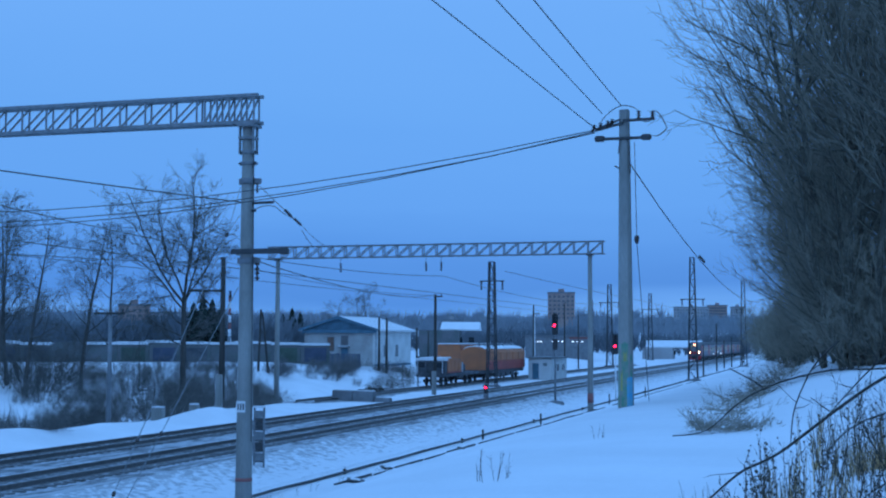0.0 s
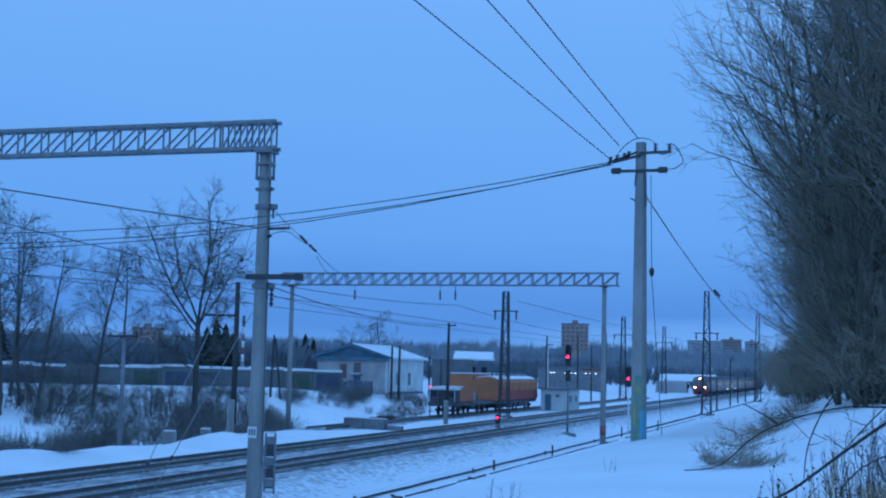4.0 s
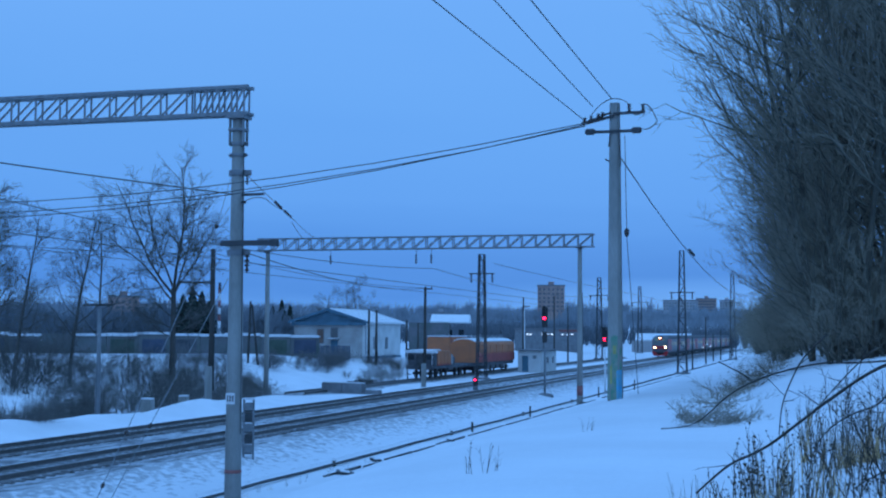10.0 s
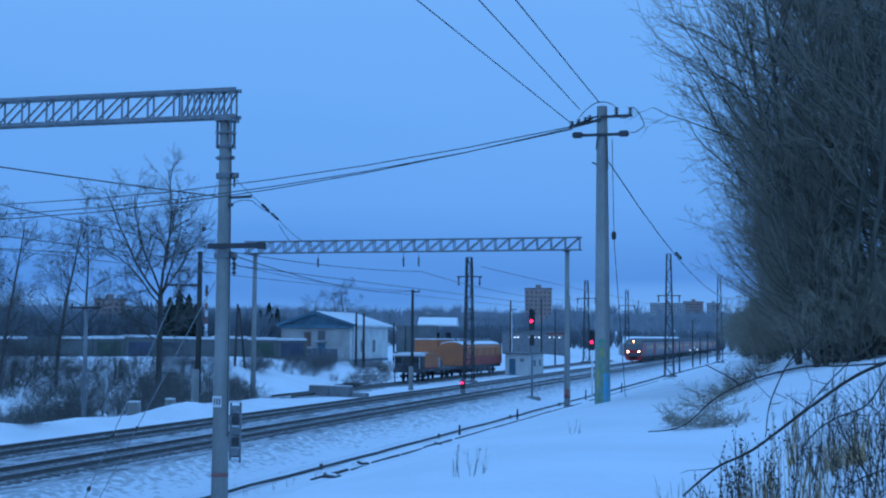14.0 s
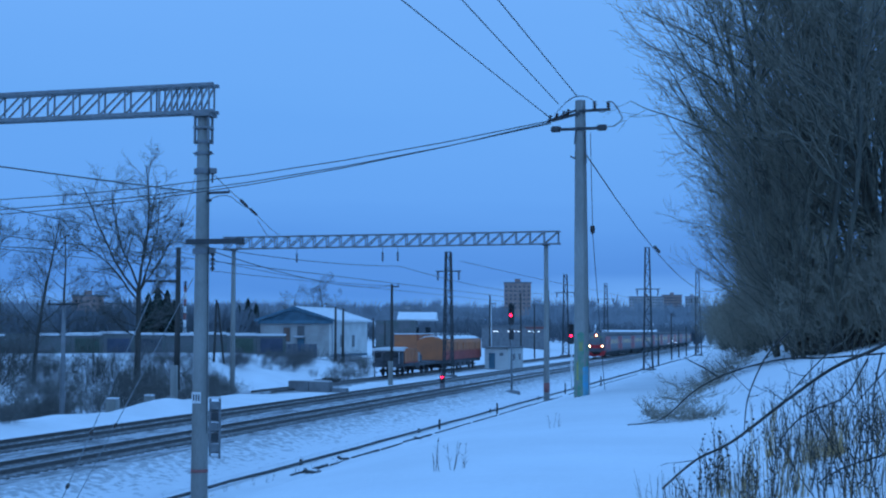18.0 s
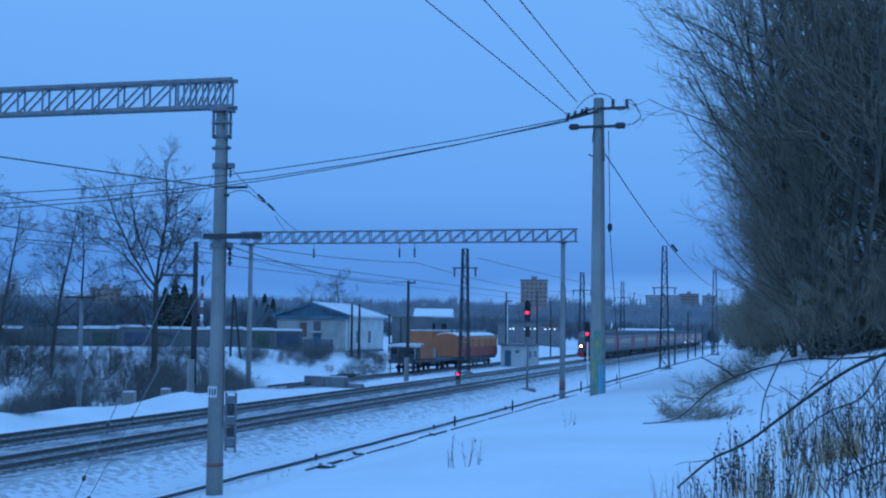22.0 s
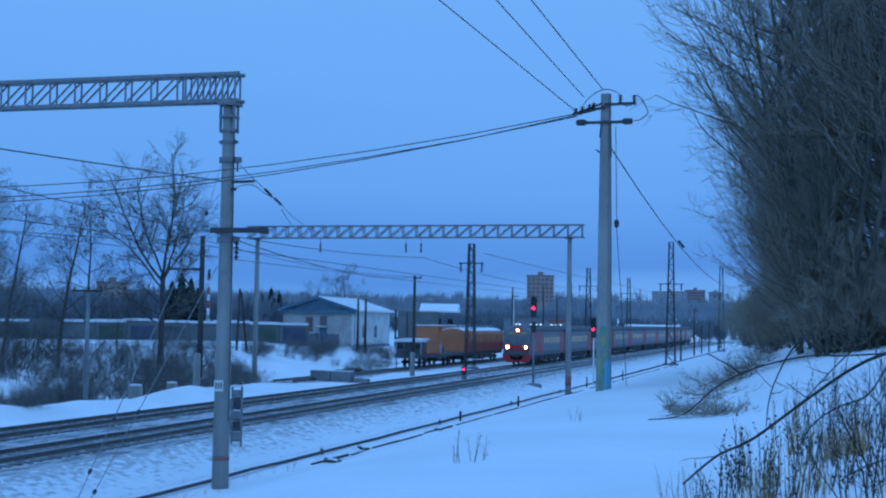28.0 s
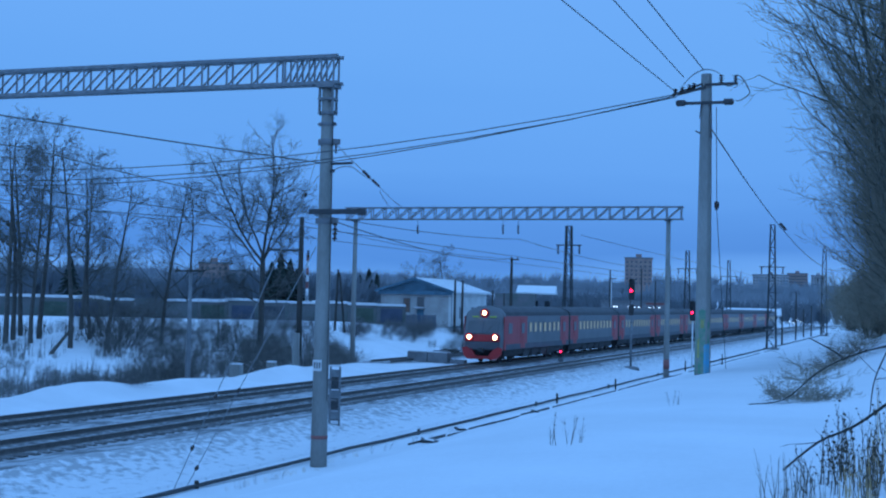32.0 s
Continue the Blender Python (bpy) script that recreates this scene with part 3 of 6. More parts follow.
def build_power_pole():
    p = thing("power_pole", (PX, PY, PZ), "grey concrete power pole with spray-painted green and blue foot", "power pole", turn=0)
    top = 8.18
    bm = bmesh.new()
    rings = []
    for z, w in ((-0.5, 0.41), (top * 0.5, 0.345), (top, 0.265)):
        h = w / 2
        c = h * 0.55
        rings.append([bm.verts.new((x, y, z)) for x, y in ((-h, -c), (-c, -h), (c, -h), (h, -c), (h, c), (c, h), (-c, h), (-h, c))])
    for a, b in zip(rings, rings[1:]):
        for k in range(8):
            bm.faces.new((a[k], a[(k + 1) % 8], b[(k + 1) % 8], b[k]))
    bm.faces.new(rings[-1])
    bm.faces.new(rings[0][::-1])
    part("shaft", bm, CONCRETE, p, "tapered grey concrete shaft")
    # sprayed paint on the foot
    def patch(z0, z1, x0, x1, mat, d):
        w0, w1 = 0.41 - 0.145 * (z0 + 0.5) / (top + 0.5), 0.41 - 0.145 * (z1 + 0.5) / (top + 0.5)
        bm = bmesh.new()
        n = 8
        lo, hi = [], []
        for k in range(n + 1):
            u = x0 + (x1 - x0) * k / n
            jag = 0.12 * noise.noise((u * 5, z1 * 3, d * 100))
            for row, w, z in ((lo, w0, z0), (hi, w1, z1 + jag)):
                x = u * w / 2
                e = abs(u)
                y = -w / 2 if e < 0.55 else -w / 2 + (e - 0.55) / 0.45 * w * 0.225
                row.append(bm.verts.new((x, y - d, z)))
        for k in range(n):
            bm.faces.new((lo[k], lo[k + 1], hi[k + 1], hi[k]))
        part("spray_paint", bm, mat, p, "sprayed graffiti paint")
    patch(0.02, 1.05, -0.98, 0.98, GREEN_SPRAY, 0.004)
    patch(0.02, 0.85, 0.3, 1.0, BLUE_SPRAY, 0.008)
    patch(1.05, 1.75, -0.98, 0.98, GREEN_SPRAY, 0.004)
    patch(0.45, 0.95, -0.62, -0.3, YELLOW_SPRAY, 0.007)
    patch(1.25, 1.5, -0.2, 0.3, YELLOW_SPRAY, 0.008)
    # cross-arms
    part("cross_arm", box(-0.78, 0.75, -0.19, -0.13, 7.33, 7.41, 0.01), DARK_STEEL, p)
    for s in (-0.66, 0.62):
        part("arm_weight", box(s - 0.14, s + 0.14, -0.24, -0.08, 7.30, 7.46, 0.03), DARK_STEEL, p, "dark lumpy clamp at the arm's end")
    part("cross_arm", bar((-0.02, -0.16, 7.86), (0.86, -0.16, 7.88), 0.07), DARK_STEEL, p)
    part("cross_arm", bar((0.0, -0.16, 7.80), (-0.78, -0.16, 7.62), 0.07), DARK_STEEL, p)
    part("cross_arm", bar((-0.9, -0.2, 7.60), (-0.1, -0.12, 7.90), 0.05), DARK_STEEL, p)
    for x, z in ((0.42, 8.12), (0.80, 8.10)):
        insulator("insulator", (x, -0.16, z), p, 0.24, 0.075)
    for x, z in ((-0.42, 7.88), (-0.62, 7.83), (-0.80, 7.78), (-0.30, 7.92)):
        insulator("insulator", (x, -0.17, z), p, 0.22, 0.075, (0, 15, 0))
    part("brace", bar((-0.14, -0.17, 6.95), (-0.1, -0.17, 7.4), 0.03), DARK_STEEL, p)
    part("brace", bar((0.18, -0.17, 6.4), (0.16, -0.17, 7.4), 0.03), DARK_STEEL, p)
    part("step_iron", bar((-0.26, -0.1, 6.62), (-0.14, -0.1, 6.55), 0.04), DARK_STEEL, p)
    # jumper loops
    loops = [((-0.62, -0.17, 7.86), (0.42, -0.16, 8.12), -0.28), ((0.42, -0.16, 7.92), (0.82, -0.16, 7.9), 0.10), ((0.80, -0.16, 8.1), (1.18, -0.1, 7.62), -0.14), ((1.18, -0.1, 7.62), (0.78, -0.1, 7.42), 0.08)]
    for a, b, sag in loops:
        v, f = sagging(a, b, sag, 0.014, 10)
        part_ob = mesh_of("jumper", v, f, WIRE, p)


build_power_pole()


def build_wires():
    a = "thin dark power line hanging from the concrete pole"
    top = PZ + 7.9
    for p, q in (((-6.28, PY, 10.44), (-7.08, 24.78, 10.9)), ((-6.04, PY, 10.82), (-5.98, 25.04, 10.9)), ((-5.50, PY, 11.0), (-5.30, 25.2, 10.9))):
        p, q = Vector(p), Vector(q)
        wire("power_line", p, p + (q - p) * 4.2, 0.0, 0.016, a, "power line", "lines over the bank")
    for (z0, z1, s) in ((10.36, 11.1, 1.86), (10.28, 10.6, 1.94), (10.32, 10.45, 2.06)):
        wire("power_line", (PX - 0.82, PY, z0), (-51.0, 41.5, z1), s, 0.015, "sagging power line crossing above the tracks", "power line", "lines across the tracks")
    wire("power_line", (PX + 0.1, PY, 9.45), (PX - 0.2, 135, 9.6), 2.3, 0.020, "bundled cable running on along the bank", "power line", "cables along the bank")
    part("cable_joint", rod((PX + 0.02, 56.5, 8.12), (PX + 0.02, 58.5, 8.02), 0.065, n=8), WIRE, tagged(new("cable_clamp"), "dark strain clamp on the bank cable", "clamp"))
    wire("down_lead", (-5.13, PY - 0.1, 9.95), (-5.10, PY, 7.4), 0.0, 0.011, "thin down lead beside the concrete pole", "power line", "cables along the bank")
    stay = thing("stay_wire", (-5.10, PY, 7.4), "thin stay wire with a dark insulator below the pole", "stay wire")
    part("egg_insulator", lathe([(0.02, -0.24), (0.055, -0.2), (0.07, -0.1), (0.055, -0.02), (0.02, 0.0)], 8), PORCELAIN, stay, "dark egg insulator")
    part("strand", rod((0, 0, -0.2), (0.10, 1.6, -4.75), 0.010, n=5), WIRE, stay)
    m = "dark overhead contact wire above the rails"
    for x, z, r, sag in ((NEAR_TRACK, 7.66, 0.018, 0.0), (NEAR_TRACK, 10.1, 0.022, 0.1), (FAR_TRACK, 7.75, 0.016, 0.0), (FAR_TRACK, 9.75, 0.022, 0.75)):
        for ya, yb in ((-24.5, 38.8), (38.8, 101.8), (101.8, 182.0), (182.0, 290.0)):
            if ya < 50 and x == NEAR_TRACK and z > 10:
                continue
            wire("contact_wire" if sag == 0 else "messenger_wire", (x, ya, z), (x, yb, z), sag, r, m, "overhead wire", "overhead wires")
    wire("messenger_wire", (MAST_X - 0.1, 38.7, 8.98), (-27.4, 9.75, 9.4), 0.15, 0.020, "overhead wire anchored on the concrete mast", "overhead wire", "overhead wires")
    # anchored pair of wires from the first mast to the second beam
    o = Vector((MAST_X + 0.45, 38.6, 9.55))
    anchor = thing("anchor_wire", o, "anchored wires with dark strain insulators", "overhead wire", "overhead wires")
    e = Vector((-37.9, 101.8, 12.55)) - o
    f = Vector((-39.2, 101.8, 12.55)) - o
    def along(end, u, sag=0.62):
        return end * u - Vector((0, 0, 4 * sag * u * (1 - u)))
    a1, a2, b1, b2 = along(e, 0.125, 0.85), along(e, 0.17, 0.9), along(e, 0.182, 0.9), along(e, 0.235, 0.95)
    for p_, q_, sag in ((Vector((0, 0, 0)), a1, 0.02), (a2, b1, 0.0), (b2, e, 0.9), (b2 - Vector((0, 0, 0.2)), f, 1.2), (Vector((-0.15, 0, -0.85)), along(e, 0.08, 1.5), -0.10), (along(e, 0.08, 1.5), b1, 0.05)):
        v, fc = sagging(p_, q_, sag, 0.017)
        mesh_of("wire", v, fc, WIRE, anchor)
    for p_, q_ in ((a1, a2), (b1, b2)):
        d_ = q_ - p_
        bm = rod(p_, q_, 0.03, n=6)
        for k in range(4):
            rod(p_ + d_ * (0.12 + 0.22 * k), p_ + d_ * (0.2 + 0.22 * k), 0.065, 0.04, n=8, bm=bm)
        part("strain_insulator", bm, PORCELAIN, anchor, "dark strain insulator string")
    wire("feeder_wire", (MAST_X - 0.4, 38.8, 7.3), (-33.9, 111, 8.5), 0.6, 0.02, "feeder wire from mast to a slim pole", "overhead wire", "feeder wires")
    wire("feeder_wire", (-36.5, 74.0, 9.2), (-46, -10, 9.6), 0.9, 0.022, "feeder wire from the tarred pole", "overhead wire", "feeder wires")
    wire("feeder_wire", (-36.5, 74.0, 9.4), (-33.9, 111, 8.5), 0.5, 0.018, "feeder wire between lineside poles", "overhead wire", "feeder wires")
    # guy wires of the first mast: one with a forked head, one plain
    top, foot = Vector((MAST_X - 0.15, 38.65, 9.0)), Vector((-19.15, 31.2, -1.0))
    g = thing("guy_wire", foot, "forked steel guy wire with insulators anchored in snow", "guy wire", "guys of the mast")
    joint = (top - foot) * 0.89
    part("strand", rod((0, 0, 0), joint, 0.014, n=5), STEEL, g)
    for z in (9.48, 8.55):
        part("fork_strand", rod(joint, Vector((MAST_X - 0.2, 38.65, z)) - foot, 0.010, n=5), STEEL, g)
    for u in (0.124, 0.263, 0.885):
        part("egg_insulator", lathe([(0.012, -0.10), (0.05, -0.05), (0.06, 0.0), (0.05, 0.05), (0.012, 0.10)], 8), PORCELAIN, g, "dark egg insulator").matrix_basis = Matrix.Translation((top - foot) * u) @ (top - foot).to_track_quat("Z", "Y").to_matrix().to_4x4()
    top, foot = Vector((MAST_X - 0.2, 38.6, 6.2)), Vector((-19.13, 31.8, -1.0))
    g = thing("guy_wire", foot, "plain steel guy wire with insulators anchored in snow", "guy wire", "guys of the mast")
    part("strand", rod((0, 0, 0), top - foot, 0.014, n=5), STEEL, g)
    for u in (0.09, 0.38):
        part("egg_insulator", lathe([(0.012, -0.10), (0.05, -0.05), (0.06, 0.0), (0.05, 0.05), (0.012, 0.10)], 8), PORCELAIN, g, "dark egg insulator").matrix_basis = Matrix.Translation((top - foot) * u) @ (top - foot).to_track_quat("Z", "Y").to_matrix().to_4x4()


build_wires()


# ---- other poles ----
def wood_pole(x, y, top, label, stub=True, arms=(), r=0.15, wood=WOOD_POLE):
    z0 = ground_z(x, y)
    t = thing("wooden_pole", (x, y, z0), label, "pole", "lineside poles")
    h = top - z0
    part("shaft", lathe([(r, 0.6 if stub else -0.3), (r * 0.72, h)], 10), wood, t)
    if stub:
        part("stub", box(-0.19, 0.19, -r - 0.3, -r, -0.4, 2.1, 0.03), CONCRETE, t, "grey concrete stub post")
    for az, x0, x1 in arms:
        part("cross_arm", bar((x0, -0.1, az - z0), (x1, -0.1, az - z0), 0.11), WOOD_POLE, t)
        for s in (x0 + 0.1, x1 - 0.1):
            insulator("insulator", (s, -0.1, az - z0 + 0.25), t, 0.22, 0.07)
    return t


p3 = wood_pole(-36.5, 74.0, 9.65, "dark tarred pole on a pale concrete stub", True, ((7.55, -2.3, 0.15),), 0.2)
part("brace", bar((-0.1, -0.1, 5.6), (-1.6, -0.1, 7.2), 0.08), WOOD_POLE, p3)
insulator("insulator", (0.55, -0.1, 7.3), p3, 0.5, 0.14)
wood_pole(-39.2, 65.3, 6.0, "short grey pole with a wide cross-arm", False, ((5.95, -0.95, 0.95),), 0.14, CONCRETE_DARK)
wood_pole(-33.9, 111.0, 8.6, "slim dark pole on a pale concrete stub beside the far track", True, ((8.4, -0.1, 0.7),), 0.16)
wood_pole(-56.6, 160.3, 7.5, "dark pole in front of the white house", False, (), 0.19)
wood_pole(-55.7, 160.7, 7.4, "dark pole in front of the white house", False, (), 0.19)
wood_pole(-60.0, 187.0, 6.4, "dark pole beyond the white house", False, (), 0.17)
wood_pole(-58.5, 188.0, 6.0, "dark pole beyond the white house", False, (), 0.17)
for x, y, top in ((-19.2, 205.0, 4.0), (-20.1, 240.0, 7.6), (-20.5, 262.0, 4.6), (-20.0, 275.0, 5.4), (-19.5, 300.0, 6.0), (-20.5, 322.0, 5.0), (-40.0, 178.0, 9.5), (-39.5, 190.0, 8.5), (-41.0, 205.0, 10.5), (-42.0, 222.0, 9.0), (-42.0, 236.0, 12.0)):
    wood_pole(x, y, top, "distant dark lineside post", False, (), 0.14)
# an A-shaped pole of two tarred legs
t = thing("wooden_pole", (-58.3, 127.2, ground_z(-58.3, 127.2)), "dark A-shaped pole of two tarred legs", "pole", "lineside poles")
part("leg", rod((-0.2, 0, -0.3), (0.05, 0, 6.6), 0.15, 0.11, n=8), WOOD_POLE, t)
part("leg", rod((0.85, 0.3, -0.3), (0.2, 0.05, 6.3), 0.13, 0.10, n=8), WOOD_POLE, t)
part("cross_tie", bar((0.0, 0.0, 3.2), (0.55, 0.15, 3.2), 0.1), WOOD_POLE, t)
# a banded mast behind the garages
t = thing("banded_mast", (-87.6, 180.0, ground_z(-87.6, 180.0)), "red and white banded mast behind snowy roofs", "mast")
zb = ground_z(-87.6, 180.0)
for k in range(6):
    part("band", lathe([(0.22, 5.0 - zb + 1.05 * k), (0.22, 6.05 - zb + 1.05 * k)], 10), RED_MARK if k % 2 else WHITE_PAINT, t, "red painted band" if k % 2 else "white painted band")
part("foot", lathe([(0.26, -0.3), (0.22, 5.0 - zb)], 10), STEEL, t)
for dx in (-0.8, 0.8):
    part("foot_strut", bar((dx, 0, -0.2), (0, 0, 4.0), 0.1), WHITE_PAINT, t)
tall_lamp = thing("lamp_column", (-47.0, 210.0, ground_z(-47, 210)), "slim pale lamp column in the yard", "lamp column")
part("column", lathe([(0.12, -0.2), (0.07, 9.2)], 10), WHITE_PAINT, tall_lamp)
part("lamp_head", box(-0.2, 0.9, -0.15, 0.15, 9.15, 9.35, 0.03), STEEL, tall_lamp)


# ---- signals ----
def build_signal(x, y, z_light, z_top, label, shaft_r, dish, heads=True):
    z0 = ground_z(x, y)
    t = thing("railway_signal", (x, y, z0), label, "railway signal", "railway signals")
    zl, zt = z_light - z0, z_top - z0
    part("post", lathe([(shaft_r, -0.2), (shaft_r * 0.85, zl - 0.6)], 10), STEEL if dish else WHITE_PAINT, t)
    if dish:
        part("foundation", lathe([(0.75, -0.1), (0.7, 0.14), (0.35, 0.24)], 14), CONCRETE_DARK, t)
    head = part("head", box(-0.24, 0.24, -0.13, 0.13, zl - 0.75, zt, 0.06), BLACK_PAINT, t, "black signal head")
    k = 0
    z = zl
    while z < zt - 0.1 and heads:
        part("hood", lathe([(0.15, 0.0), (0.15, 0.22), (0.135, 0.22), (0.135, 0.02)], 12), BLACK_PAINT, head).matrix_basis = pose(0, -0.13, z, 90, 0, 0)
        z += 0.42
    part("lens", lathe([(0.0005, 0), (0.125, 0.02), (0.125, 0.05), (0.0005, 0.1)], 14), RED_LIGHT, head, "glowing red lens").matrix_basis = pose(0, -0.20, zl, 90, 0, 0)
    if dish:
        part("lower_head", box(-0.2, 0.2, -0.12, 0.12, zl - 2.0, zl - 1.1, 0.05), BLACK_PAINT, t)
        part("lower_bracket", box(-0.24, 0.24, -0.1, 0.1, zl - 2.6, zl - 2.5), STEEL, t)
    return t


build_signal(-21.7, 104.6, 5.75, 6.7, "mast signal showing red beside the tracks", 0.09, True)
build_signal(-18.9, 118.0, 4.04, 5.1, "pale post signal showing red beside the tracks", 0.075, False)
build_signal(-37.0, 250.0, 3.6, 4.4, "distant post signal showing red", 0.09, False)


def build_dwarf_signal():
    t = thing("dwarf_signal", (-27.9, 106.0, -0.28), "low ground signal showing red between the tracks", "railway signal", "railway signals")
    part("base", box(-0.2, 0.2, -0.2, 0.2, 0, 0.35, 0.03), CONCRETE_DARK, t)
    part("head", box(-0.2, 0.2, -0.13, 0.13, 0.35, 1.12, 0.08), BLACK_PAINT, t)
    part("lens", lathe([(0.0005, 0), (0.085, 0.02), (0.085, 0.05), (0.0005, 0.08)], 12), RED_LIGHT, t, "glowing red lens").matrix_basis = pose(0, -0.14, 0.86, 90, 0, 0)


build_dwarf_signal()


# ---- the cable line on pegs along the foot of the bank ----
def build_cable_line():
    t = thing("cable_line", (-19.1, 0, 0), "dark pipe-like cable on low pegs along the snow", "cable")
    y = 8.0
    pts = []
    while y < 330:
        pts.append((0.10 * noise.noise((0.1 * y, 1, 0)), y, -0.86 + 0.04 * noise.noise((0.22 * y, 5, 0))))
        y += 3.5
    for k, (a, b) in enumerate(zip(pts, pts[1:])):
        part("cable_length", rod(a, b, 0.06 if a[1] < 120 else 0.08, n=7), DARK_STEEL, t)
    for k, a in enumerate(pts):
        if k % 5 == 2:
            part("peg", box(a[0] - 0.05, a[0] + 0.05, a[1] - 0.05, a[1] + 0.05, -1.1, a[2] + 0.14), WOOD_POLE, t)
    t2 = thing("cable_line", (-18.0, 0, 0), "half-buried cable trough lid line in the snow", "cable")
    y = 46.0
    while y < 180:
        L = random.uniform(1.5, 4.5)
        x = 0.12 * noise.noise((0.05 * y, 9, 0))
        z = ground_z(-18.0 + x, y)
        if random.random() < 0.92:
            part("trough_lid", box(x - 0.045, x + 0.045, y, y + L, z - 0.1, z + 0.06, 0.012), DARK_STEEL, t2)
        y += L + random.uniform(0.0, 0.9)


build_cable_line()


def build_red_light_lantern():
    """Added lantern and slim post behind the work wagon, for a brief red light."""
    post = thing("lamp_post", (-43.0, 134.5, ground_z(-43.0, 134.5)), "slim dark post added under the red lantern behind the wagons", "post")
    top = 2.55 - ground_z(-43.0, 134.5)
    part("post", lathe([(0.06, -0.3), (0.05, top)], 8), DARK_STEEL, post)
    part("bracket", box(-0.1, 0.1, -0.1, 0.1, top, top + 0.05), DARK_STEEL, post)
    lamp = thing("switch_lamp", (-43.0, 134.5, 2.35), "added black lantern turning to show a brief red light", "signal lamp")
    part("housing", box(-0.2, 0.2, -0.1, 0.2, 0.0, 0.42, 0.03), BLACK_PAINT, lamp)
    part("hood", lathe([(0.17, 0), (0.17, 0.14), (0.155, 0.14), (0.155, 0.01)], 12), BLACK_PAINT, lamp).matrix_basis = pose(0, -0.1, 0.22, 90, 0, 0)
    part("lens", lathe([(0.0005, 0), (0.15, 0.01), (0.15, 0.05), (0.0005, 0.10)], 12), RED_LIGHT, lamp, "glowing red lens").matrix_basis = pose(0, -0.105, 0.22, 90, 0, 0)
    return lamp


switch_lamp = build_red_light_lantern()


# ---- the oncoming train ----
CAR_LENGTH, CAR_GAP, CAR_COUNT = 19.6, 0.6, 10
HALF = 1.56


def shell_outline(h=HALF, z0=1.0, z1=3.55, top=4.28, n=8):
    """The cross-section of a carriage: upright walls and a vaulted roof."""
    right = [(h, z0), (h + 0.02, 2.0), (h, z1)]
    arc = [(h * math.cos(math.pi * k / n) , z1 + (top - z1) * math.sin(math.pi * k / n)) for k in range(1, n)]
    left = [(-h, z1), (-h - 0.02, 2.0), (-h, z0)]
    return right + arc + left


